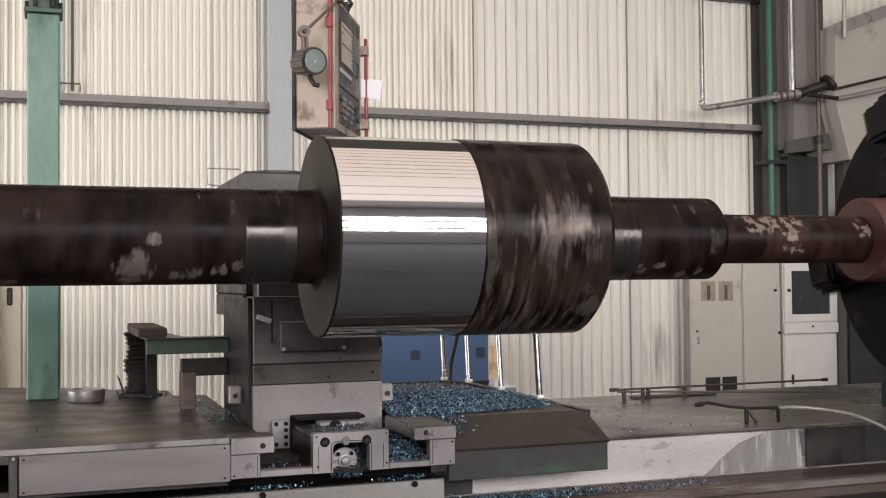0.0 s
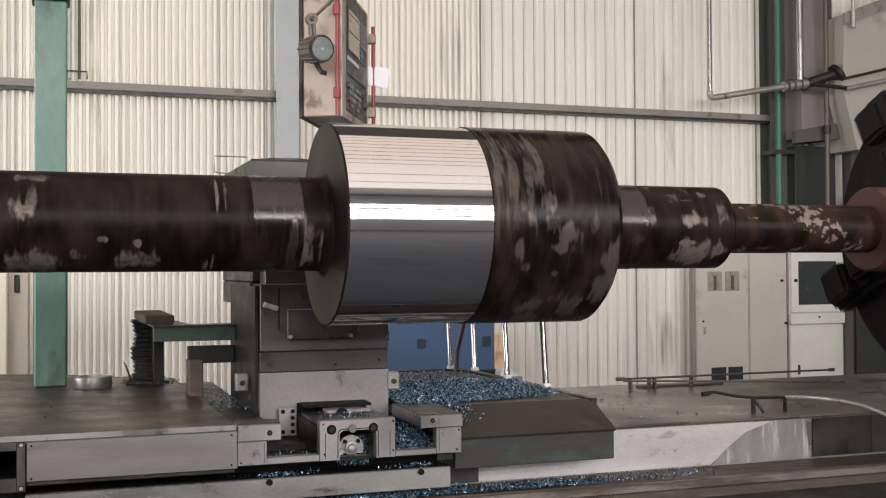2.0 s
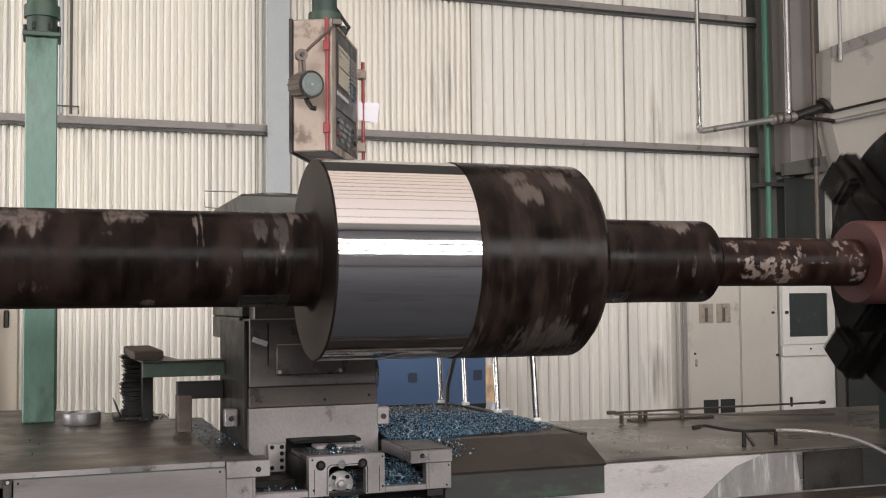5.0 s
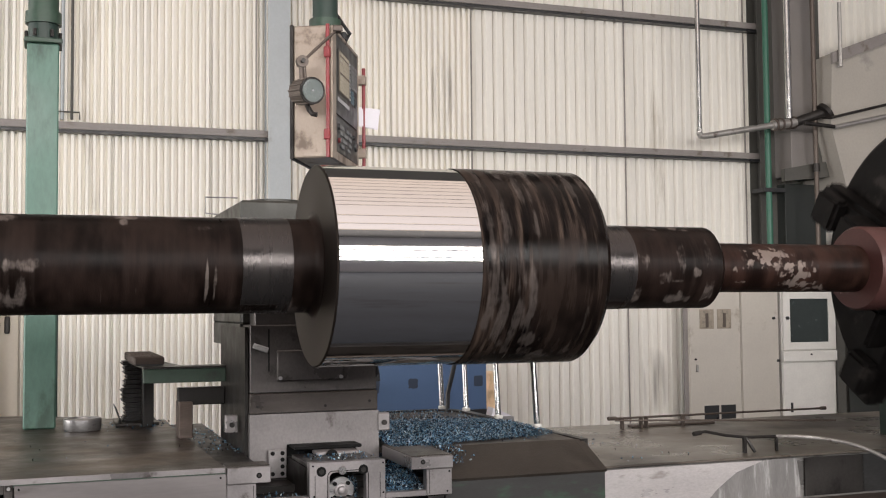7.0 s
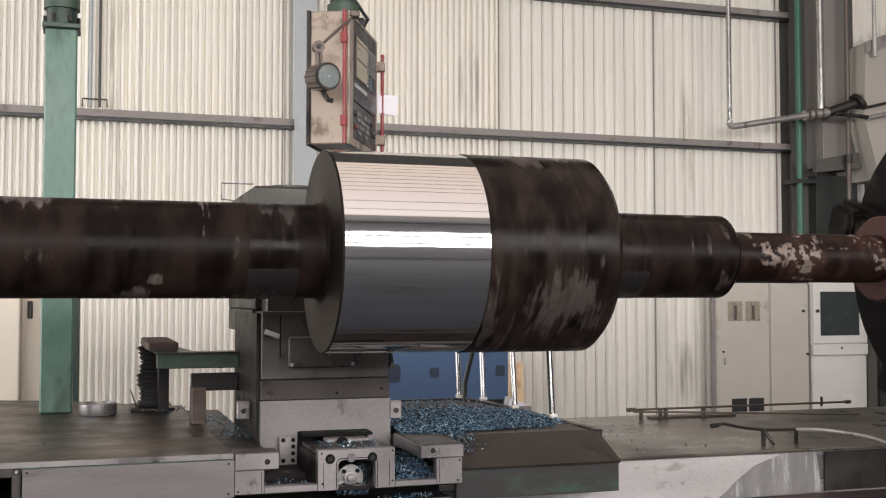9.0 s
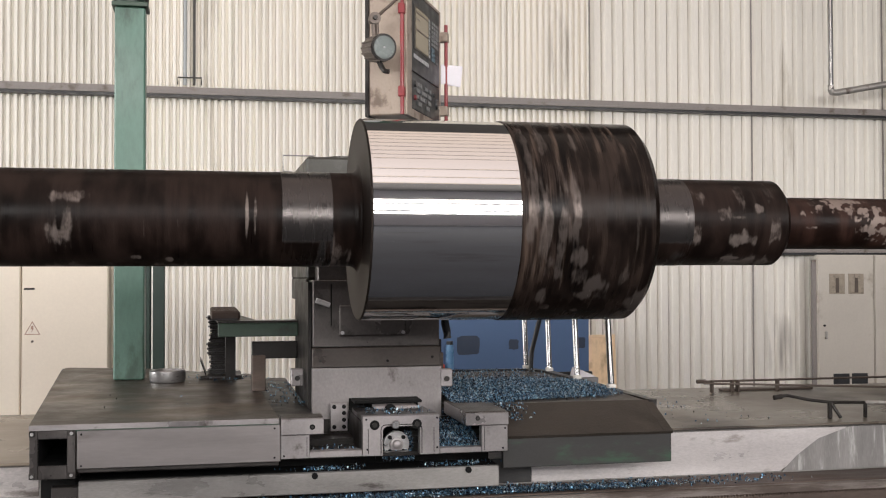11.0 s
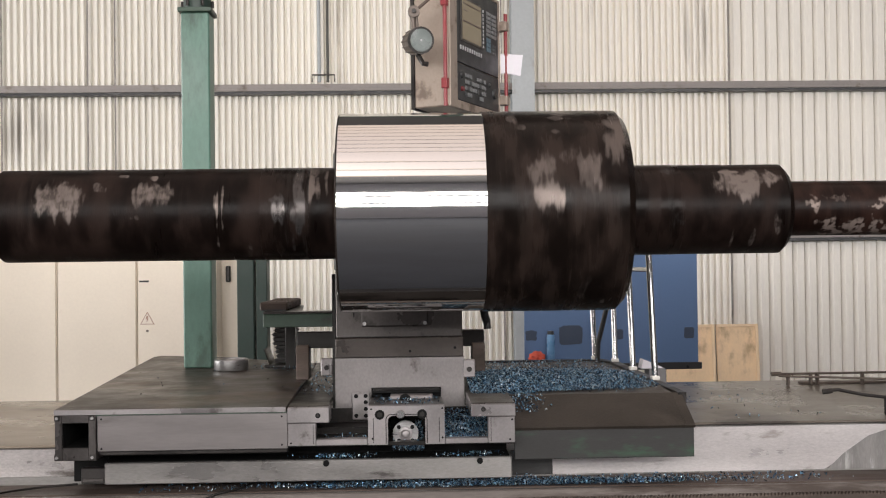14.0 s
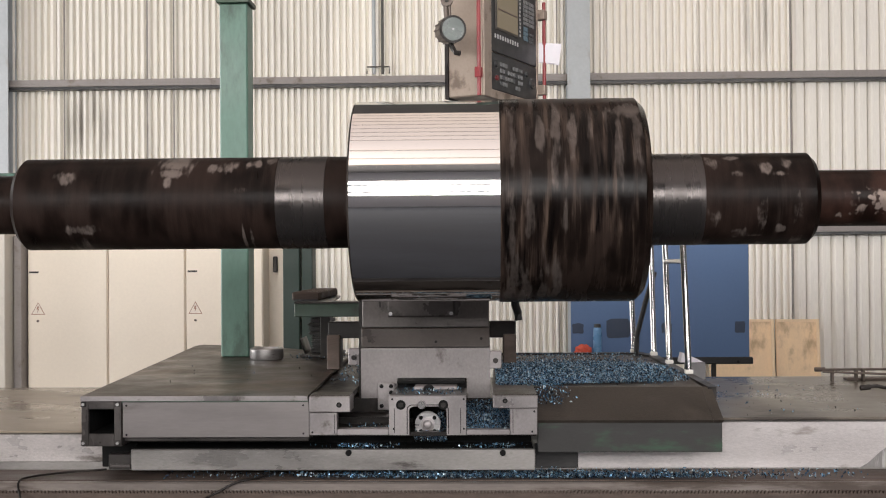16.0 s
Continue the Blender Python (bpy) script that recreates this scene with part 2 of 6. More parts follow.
WHITE = material("white_paint", (0.80, 0.78, 0.74), 0.5, 0, 0.08, 4, 40, 0.02)
SCREENG = material("dark_window_glass", (0.05, 0.06, 0.06), 0.15, 0, 0.1, 8, 40, 0.0)
PINK = material("red_oxide_flange", (0.085, 0.034, 0.030), 0.5, 0.2, 0.25, 6, 60, 0.1)
CHUCK = material("dark_chuck_casting", (0.007, 0.006, 0.0056), 0.6, 0.1, 0.3, 6, 60, 0.15, (0.035, 0.03, 0.027), 0.2, 4.0, spec=0.15)
YELLOW = material("warning_label", (0.80, 0.72, 0.62), 0.5, 0, 0.05, 10, 60, 0.0)
INK = material("dark_ink", (0.10, 0.07, 0.06), 0.6, 0, 0.1, 10, 60, 0.0)


def island_metal(name, cols, rough):
    m = bpy.data.materials.new(name)
    m.use_nodes = True
    n, l = m.node_tree.nodes, m.node_tree.links
    b = n["Principled BSDF"]
    g = n.new("ShaderNodeNewGeometry")
    r = n.new("ShaderNodeValToRGB")
    r.color_ramp.interpolation = "CONSTANT"
    els = r.color_ramp.elements
    for i, c in enumerate(cols):
        e = els[i] if i < 2 else els.new(i / len(cols))
        e.position = i / len(cols)
        e.color = (*c, 1)
    l.new(g.outputs["Random Per Island"], r.inputs["Fac"])
    l.new(r.outputs["Color"], b.inputs["Base Color"])
    b.inputs["Metallic"].default_value = 0.8
    b.inputs["Roughness"].default_value = rough
    return m


CHIP = island_metal("blued_steel_chips", [(0.055, 0.12, 0.20), (0.16, 0.33, 0.50), (0.012, 0.018, 0.028), (0.33, 0.53, 0.70), (0.03, 0.07, 0.13), (0.50, 0.60, 0.66), (0.02, 0.02, 0.025), (0.08, 0.16, 0.23)], 0.33)


def roll_surface(name, scale_col, bare_col, score_col, rough, metal_bare, gloss=0.2):
    """Mill scale, worn bare in patches and scored round the roll, as the mesh's own attributes say."""
    m = bpy.data.materials.new(name)
    m.use_nodes = True
    n, l = m.node_tree.nodes, m.node_tree.links
    b = n["Principled BSDF"]
    b.inputs["Specular IOR Level"].default_value = gloss
    tc = n.new("ShaderNodeTexCoord")

    def attribute(key):
        a = n.new("ShaderNodeAttribute")
        a.attribute_name = key
        return a.outputs["Fac"]

    def noise_at(stretch, detail):
        mp = n.new("ShaderNodeMapping")
        mp.inputs["Scale"].default_value = stretch
        l.new(tc.outputs["Object"], mp.inputs["Vector"])
        t = n.new("ShaderNodeTexNoise")
        t.inputs["Scale"].default_value, t.inputs["Detail"].default_value = 1.0, detail
        l.new(mp.outputs["Vector"], t.inputs["Vector"])
        return t.outputs["Fac"]

    def madd(a, k, c):
        q = n.new("ShaderNodeMath")
        q.operation = "MULTIPLY_ADD"
        l.new(a, q.inputs[0])
        if isinstance(k, float):
            q.inputs[1].default_value = k
        else:
            l.new(k, q.inputs[1])
        if isinstance(c, float):
            q.inputs[2].default_value = c
        else:
            l.new(c, q.inputs[2])
        return q.outputs[0]

    def ramp(v, lo, hi, to_lo=0.0, to_hi=1.0):
        r = n.new("ShaderNodeMapRange")
        r.interpolation_type = "SMOOTHSTEP"
        for key, val in (("From Min", lo), ("From Max", hi), ("To Min", to_lo), ("To Max", to_hi)):
            r.inputs[key].default_value = val
        l.new(v, r.inputs["Value"])
        return r.outputs["Result"]

    def blend(fac, a, c):
        x = n.new("ShaderNodeMix")
        x.data_type = "RGBA"
        l.new(fac, x.inputs["Factor"])
        for k, v in ((6, a), (7, c)):
            if isinstance(v, tuple):
                x.inputs[k].default_value = (*v, 1)
            else:
                l.new(v, x.inputs[k])
        return x.outputs[2]

    big = noise_at((9.0, 4.0, 4.0), 8.0)
    grain = noise_at((170.0, 60.0, 60.0), 4.0)
    score = noise_at((34.0, 3.4, 3.4), 5.0)
    fine = noise_at((260.0, 8.0, 8.0), 2.0)
    lines = madd(fine, 0.22, madd(score, 0.95, -0.085))
    base = blend(ramp(big, 0.38, 0.66), tuple(c * 0.5 for c in scale_col), tuple(c * 2.0 for c in scale_col))
    base = blend(madd(ramp(lines, 0.52, 0.36), attribute("lined"), 0.0), base, (0.003, 0.0022, 0.002))
    scored = madd(ramp(lines, 0.50, 0.72), attribute("lined"), 0.0)
    base = blend(scored, base, score_col)
    worn = madd(lines, 0.6, madd(grain, 0.4, attribute("bare")))
    worn = ramp(worn, 0.66, 1.36)
    base = blend(worn, base, bare_col)
    l.new(base, b.inputs["Base Color"])
    l.new(madd(worn, metal_bare, 0.0), b.inputs["Metallic"])
    l.new(ramp(madd(big, 0.6, madd(lines, 0.4, 0.0)), 0.3, 0.7, rough - 0.13, rough + 0.13), b.inputs["Roughness"])
    bp = n.new("ShaderNodeBump")
    bp.inputs["Strength"].default_value, bp.inputs["Distance"].default_value = 0.25, 0.003
    l.new(madd(lines, 0.5, grain), bp.inputs["Height"])
    l.new(bp.outputs["Normal"], b.inputs["Normal"])
    return m


SCALE = roll_surface("mill_scale", (0.0105, 0.0066, 0.0054), (0.155, 0.128, 0.115), (0.035, 0.025, 0.021), 0.38, 0.3, 0.08)
BARRELSCALE = roll_surface("barrel_scale", (0.0125, 0.0085, 0.007), (0.122, 0.101, 0.091), (0.085, 0.060, 0.047), 0.25, 0.55, 0.1)
RUSTSCALE = roll_surface("rusty_scale", (0.018, 0.0088, 0.0066), (0.21, 0.168, 0.148), (0.06, 0.035, 0.026), 0.42, 0.3, 0.12)
SCRAPED = roll_surface("scraped_journal", (0.0105, 0.0066, 0.0054), (0.075, 0.068, 0.066), (0.04, 0.034, 0.03), 0.28, 0.8, 0.1)


def turned_metal(name, color, rough, rings, bump, aniso=0.0):
    m = bpy.data.materials.new(name)
    m.use_nodes = True
    n, l = m.node_tree.nodes, m.node_tree.links
    b = n["Principled BSDF"]
    b.inputs["Metallic"].default_value = 1.0
    b.inputs["Base Color"].default_value = (*color, 1)
    tc = n.new("ShaderNodeTexCoord")
    mp = n.new("ShaderNodeMapping")
    mp.inputs["Scale"].default_value = (rings, 0.6, 0.6)
    l.new(tc.outputs["Object"], mp.inputs["Vector"])
    t = n.new("ShaderNodeTexNoise")
    t.inputs["Scale"].default_value, t.inputs["Detail"].default_value = 1.0, 4
    l.new(mp.outputs["Vector"], t.inputs["Vector"])
    rr = n.new("ShaderNodeMapRange")
    rr.inputs["To Min"].default_value, rr.inputs["To Max"].default_value = rough * 0.6, rough * 1.4
    l.new(t.outputs["Fac"], rr.inputs["Value"])
    l.new(rr.outputs["Result"], b.inputs["Roughness"])
    bp = n.new("ShaderNodeBump")
    bp.inputs["Strength"].default_value, bp.inputs["Distance"].default_value = bump, 0.001
    l.new(t.outputs["Fac"], bp.inputs["Height"])
    l.new(bp.outputs["Normal"], b.inputs["Normal"])
    return m


POLISHED = turned_metal("freshly_turned_steel", (0.80, 0.785, 0.765), 0.06, 260, 0.03)
FACED = turned_metal("turned_end_face", (0.040, 0.032, 0.028), 0.52, 40, 0.1)

# ---- building helpers ----
ORIGIN = {}


def thing(name, at, label, category, group="", kind=""):
    """An empty at the base of a thing; its parts are written in world metres."""
    ob = new(name)
    ob.empty_display_size = 0.1
    ob.location = at
    ORIGIN[ob] = Vector(at)
    return tagged(ob, label, category, group, kind)


def finish(name, bm, mat, smooth=False):
    me = bpy.data.meshes.new(name)
    bm.normal_update()
    bm.to_mesh(me)
    bm.free()
    for m in (mat if isinstance(mat, (list, tuple)) else [mat]):
        me.materials.append(m)
    if smooth:
        me.shade_smooth()
        me.set_sharp_from_angle(angle=radians(35))
    return me


def part(name, bm, mat, parent, label="", smooth=False):
    o = ORIGIN[parent]
    bmesh.ops.translate(bm, verts=bm.verts, vec=-o)
    ob = new(name, finish(name, bm, mat, smooth))
    ob.parent = parent
    ORIGIN[ob] = o
    if label:
        ob["label"] = label
    return ob


def solo(name, bm, mat, label, category, group="", kind="", smooth=False):
    """A thing of one mesh, its origin at the middle of its base."""
    vs = [v.co for v in bm.verts]
    lo = [min(v[i] for v in vs) for i in range(3)]
    hi = [max(v[i] for v in vs) for i in range(3)]
    at = Vector(((lo[0] + hi[0]) / 2, (lo[1] + hi[1]) / 2, lo[2]))
    bmesh.ops.translate(bm, verts=bm.verts, vec=-at)
    ob = new(name, finish(name, bm, mat, smooth))
    ob.location = at
    ORIGIN[ob] = at
    return tagged(ob, label, category, group, kind)


def BM():
    return bmesh.new()


def box(bm, x0, x1, y0, y1, z0, z1, bevel=0.0, m=None, seg=1):
    t = bmesh.ops.create_cube(bm, size=1.0, matrix=Matrix.Translation(((x0 + x1) / 2, (y0 + y1) / 2, (z0 + z1) / 2)) @ Matrix.Diagonal((x1 - x0, y1 - y0, z1 - z0, 1)))
    vs = t["verts"]
    if bevel:
        es = list({e for v in vs for e in v.link_edges})
        r = bmesh.ops.bevel(bm, geom=es, offset=bevel, segments=seg, affect="EDGES", clamp_overlap=True)
        vs = list({v for v in r["verts"]} | {v for v in vs if v.is_valid})
    if m is not None:
        bmesh.ops.transform(bm, matrix=m, verts=vs)
    return bm


def rod(bm, a, b, r, seg=12, r2=None):
    a, b = Vector(a), Vector(b)
    d = b - a
    m = Matrix.Translation((a + b) / 2) @ d.to_track_quat("Z", "Y").to_matrix().to_4x4()
    bmesh.ops.create_cone(bm, cap_ends=True, segments=seg, radius1=r, radius2=r if r2 is None else r2, depth=d.length, matrix=m)
    return bm


def tube(bm, pts, r, seg=8):
    """A bent rod through points."""
    pts = [Vector(p) for p in pts]
    rings = []
    for i, p in enumerate(pts):
        d = (pts[min(i + 1, len(pts) - 1)] - pts[max(i - 1, 0)]).normalized()
        q = d.to_track_quat("Z", "Y")
        rings.append([bm.verts.new(p + q @ Vector((r * math.cos(2 * math.pi * k / seg), r * math.sin(2 * math.pi * k / seg), 0))) for k in range(seg)])
    for a, b in zip(rings, rings[1:]):
        for k in range(seg):
            bm.faces.new((a[k], a[(k + 1) % seg], b[(k + 1) % seg], b[k]))
    bm.faces.new(rings[0][::-1])
    bm.faces.new(rings[-1])
    return bm


def prism(bm, poly, axis, lo, hi):
    """A polygon of two coordinates swept along an axis ('x', 'y' or 'z')."""
    def at(u, v, w):
        return {"x": (w, u, v), "y": (u, w, v), "z": (u, v, w)}[axis]
    a = [bm.verts.new(at(u, v, lo)) for u, v in poly]
    b = [bm.verts.new(at(u, v, hi)) for u, v in poly]
    k = len(poly)
    fs = [bm.faces.new(a), bm.faces.new(b[::-1])]
    for i in range(k):
        fs.append(bm.faces.new((a[i], b[i], b[(i + 1) % k], a[(i + 1) % k])))
    bmesh.ops.recalc_face_normals(bm, faces=fs)
    return bm


def lathe(bm, profile, seg=96):
    """A profile of (x, radius) turned about the x axis."""
    rings = [[bm.verts.new((x, r * math.cos(2 * math.pi * k / seg), r * math.sin(2 * math.pi * k / seg))) for k in range(seg)] for x, r in profile]
    for a, b in zip(rings, rings[1:]):
        for k in range(seg):
            bm.faces.new((a[k], b[k], b[(k + 1) % seg], a[(k + 1) % seg]))
    for ring, flip in ((rings[0], False), (rings[-1], True)):
        bm.faces.new(ring if not flip else ring[::-1])
    bmesh.ops.recalc_face_normals(bm, faces=bm.faces)
    return bm


# ---- the hall ----
def hall():
    x0, x1, y0, y1, h = HALL
    solo("floor", box(BM(), x0, x1, y0, y1 + 0.3, -0.2, 0.0), CONCRETE, "grey oil-stained concrete workshop floor", "floor", kind="structure")
    bm = BM()
    ys = [y0] + [v for row in ROOF_ROWS for v in row] + [y1 + 0.3]
    for a, b in zip(ys[::2], ys[1::2]):
        box(bm, x0, x1, a, b, h, h + 0.15)
    for a, b in ROOF_ROWS:
        box(bm, x0, ROOF_X[0], a, b, h, h + 0.15)
        box(bm, ROOF_X[1], x1, a, b, h, h + 0.15)
    solo("ceiling", bm, ROOFING, "grey sheet roof with long roof lights", "ceiling", kind="structure")
    bm = BM()
    zs = [0] + [z for w in WINDOWS for z in w] + [h]
    for a, b in zip(zs[::2], zs[1::2]):
        box(bm, x0, x1, y0 - 0.2, y0, a, b)
    for a, b in WINDOWS:
        box(bm, x0, -12, y0 - 0.2, y0, a, b)
        box(bm, 16, x1, y0 - 0.2, y0, a, b)
    solo("wall_south", bm, PLASTER, "grey wall with three long bands of windows", "wall", kind="structure")
    bm = BM()
    g0, g1, g2, g3 = GATE
    box(bm, x0 - 0.2, x0, y0 - 0.2, g0, 0, h)
    box(bm, x0 - 0.2, x0, g1, y1 + 0.3, 0, h)
    box(bm, x0 - 0.2, x0, g0, g1, g3, h)
    box(bm, x0 - 0.2, x0, g0, g1, 0, g2)
    solo("wall_west", bm, WALLPAINT, "grey end wall of the hall with a wide gate", "wall", kind="structure")
    # East wall is out of view; its paler plaster bounces light onto the sheets.
    solo("wall_east", box(BM(), x1, x1 + 0.2, y0 - 0.2, y1 + 0.3, 0, h), PLASTER, "unseen end wall of the hall, kept pale to bounce light", "wall", kind="structure")


def corrugated(width, height, profile, pitch):
    """One ribbed sheet, from x = 0, ribs towards -y."""
    bm = BM()
    n = round(width / pitch)
    pts = [(i * pitch + u * pitch, v) for i in range(n) for u, v in profile] + [(n * pitch + 0.008, 0.0)]
    a = [bm.verts.new((u, v, 0.0)) for u, v in pts]
    b = [bm.verts.new((u, v, height)) for u, v in pts]
    for i in range(len(pts) - 1):
        bm.faces.new((a[i], a[i + 1], b[i + 1], b[i]))
    return finish("sheet_panel", bm, SHEET)


def back_wall():
    x0, x1, y0, y1, h = HALL
    w = tagged(new("wall_north"), "cream corrugated sheet wall, streaked with dirt", "wall", kind="structure")
    w.location = (0, y1, 0)
    ORIGIN[w] = Vector((0, y1, 0))
    part("backing", box(BM(), x0, x1, y1 + 0.05, y1 + 0.25, 0, h), WALLPAINT, w)
    wide = corrugated(2.4, h, ((0.0, 0.025), (0.11, 0.025), (0.125, -0.008), (0.40, -0.045), (0.95, -0.045), (0.965, 0.025)), 0.16)
    narrow = corrugated(1.2, h, ((0.0, 0.018), (0.36, 0.018), (0.46, -0.052), (0.53, -0.058), (0.85, -0.058), (0.92, -0.052)), 1.2 / 14)
    for x in [5.80 - 1.2 * k for k in range(1, 16)] + [5.80 + 2.4 * k for k in range(5)]:
        ob = new("sheet_panel", narrow if x < 5.7 else wide)
        ob.parent = w
        ob.location = (x, -0.002 * (round(x / 1.2) % 2), 0)
    for name, zz in (("girt_1", 4.06), ("girt_2", 6.05), ("girt_3", 2.10)):
        poly = [(y1 - 0.05, zz + 0.027), (y1 - 0.21, zz + 0.027), (y1 - 0.21, zz - 0.062), (y1 - 0.195, zz - 0.062), (y1 - 0.195, zz - 0.0), (y1 - 0.06, zz - 0.0), (y1 - 0.05, zz + 0.01)]
        solo(name, prism(BM(), poly, "x", x0, 10.62), GIRT, "brown-grey steel girt along the sheet wall", "girt", kind="structure")
        # Black strip added to paint the line of shade under each girt.
        solo(name.replace("girt", "girt_flange"), box(BM(), x0, 10.62, y1 - 0.19, y1 - 0.07, zz - 0.098, zz - 0.064), BLACKPL, "added black strip painting the shade under the wall girt", "girt", kind="structure")
    for x in (-3.66, -2.56, -2.21, 2.79, 5.78, 8.18, 10.24):
        part("seam_strip", box(BM(), x - 0.007, x + 0.007, y1 - 0.082, y1 - 0.067, 0, h), GIRT, w)
    c = thing("conduit", (0.48, y1 - 0.09, 4.14), "thin conduit pipes on the wall ending in a bracket", "conduit")
    part("pipe", rod(BM(), (0.42, y1 - 0.09, 4.13), (0.42, y1 - 0.09, 9.4), 0.022, 10), COLGREY, c, smooth=True)
    part("pipe", rod(BM(), (0.53, y1 - 0.09, 4.13), (0.53, y1 - 0.09, 9.4), 0.018, 10), COLDARK, c, smooth=True)
    part("bracket", tube(BM(), [(0.33, y1 - 0.12, 4.13), (0.33, y1 - 0.12, 4.22), (0.62, y1 - 0.12, 4.22), (0.62, y1 - 0.12, 4.13)], 0.010, 6), COLDARK, c)
    for x in (-4.45, -11.8):
        steel_column(x, COLGREY)
    steel_column(3.05, COLGREY)
    steel_column(10.48, COLDARK)


def steel_column(x, mat):
    bm = BM()
    y = HALL[3] - 0.14
    box(bm, x - 0.145, x + 0.145, y - 0.17, y - 0.155, 0, HALL[4], 0.003)
    box(bm, x - 0.145, x + 0.145, y + 0.085, y + 0.1, 0, HALL[4], 0.003)
    box(bm, x - 0.006, x + 0.006, y - 0.155, y + 0.085, 0, HALL[4])
    box(bm, x - 0.17, x + 0.17, y - 0.19, y + 0.1, 0, 0.02)
    solo("steel_column", bm, mat, "painted steel H-section wall column" if mat is COLGREY else "dark painted steel corner column", "column", kind="structure")


# ---- the lathe bed ----
def bed():
    t = thing("lathe_bed", (2, 5.8, 0), "long oily cast-iron lathe bed with worn grey sides", "lathe bed")
    x0, x1 = -8.0, 9.5
    part("low_casting", box(BM(), x0, 0.598, 4.96, 6.68, 0.0, 0.915, 0.006), BEDFACE, t, "worn scraped grey cast-iron side")
    part("low_top_way", box(BM(), x0, 0.598, 4.945, 6.70, 0.917, 0.93, 0.004), BEDSHEEN, t, "flat oily top, paler with the cabinets' reflection painted in")
    part("casting", box(BM(), 0.60, x1, 4.96, 6.68, 0.0, 0.97, 0.006), BEDFACE, t, "worn scraped grey cast-iron side")
    part("top_way", box(BM(), 0.60, x1, 4.945, 6.70, 0.972, 0.985, 0.004), BEDTOP, t, "flat oily brown-grey top")
    part("rail", box(BM(), x0, x1, 4.70, 4.957, 0.0, 0.745, 0.006), RUST, t, "rusty brown lower way")
    part("rail_edge", box(BM(), x0, x1, 4.66, 4.698, 0.0, 0.742, 0.006), RAIL, t, "worn grey edge strip")
    part("lower_way", box(BM(), x0, x1, 4.20, 4.657, 0.0, 0.66, 0.006), STEELDARK, t)
    bm = BM()
    vs, fs = [], []
    for i in range(520):
        x = -2.5 + i * 0.016
        k = len(vs)
        for y in (4.64, 4.658):
            vs += [(x, y, 0.698), (x + 0.004, y, 0.708), (x + 0.009, y, 0.708), (x + 0.013, y, 0.698)]
        fs += [(k, k + 1, k + 2, k + 3), (k + 1, k + 5, k + 6, k + 2), (k, k + 4, k + 5, k + 1), (k + 2, k + 6, k + 7, k + 3)]
    vv = [bm.verts.new(v) for v in vs]
    for f in fs:
        bm.faces.new([vv[i] for i in f])
    box(bm, x0, x1, 4.64, 4.658, 0.655, 0.698)
    rk = part("rack", bm, RUST, t, "toothed dark steel rack")
    rk["kind"] = "stuff"
    # cut and scraped bed end with a chamfered insert
    part("insert_plate", prism(BM(), [(3.535, 0.752), (3.62, 0.83), (3.74, 0.91), (3.92, 0.965), (4.12, 0.965), (4.15, 0.752)], "y", 4.950, 4.958), INSERT, t, "scraped grey insert plate")
    part("dark_plate", box(BM(), 4.17, 4.56, 4.948, 4.958, 0.755, 0.962, 0.002), STEELDARK, t)
    part("scraped_strip", box(BM(), -4.0, -0.02, 4.952, 4.958, 0.782, 0.912, 0.002), SCRAPES, t, "mottled scraped face")
    part("dark_plate", box(BM(), 4.565, 9.4, 4.950, 4.958, 0.755, 0.962, 0.002), DARKCAST, t, "dark oily casting")
    # Flat dark plate added to paint the shaded gap below the tray.
    part("dark_recess", box(BM(), 2.018, 2.218, 4.948, 4.956, 0.752, 0.868, 0.002), DARKCAST, t)
    part("light_strip", prism(BM(), [(2.22, 0.752), (3.52, 0.752), (3.90, 0.962), (2.22, 0.962)], "y", 4.952, 4.958), BEDLIGHT, t, "clean machined face")


# ---- carriage ----
def bolt(bm, x, y, z, r=0.012, d=0.01):
    rod(bm, (x, y, z), (x, y - d, z), r, 10)


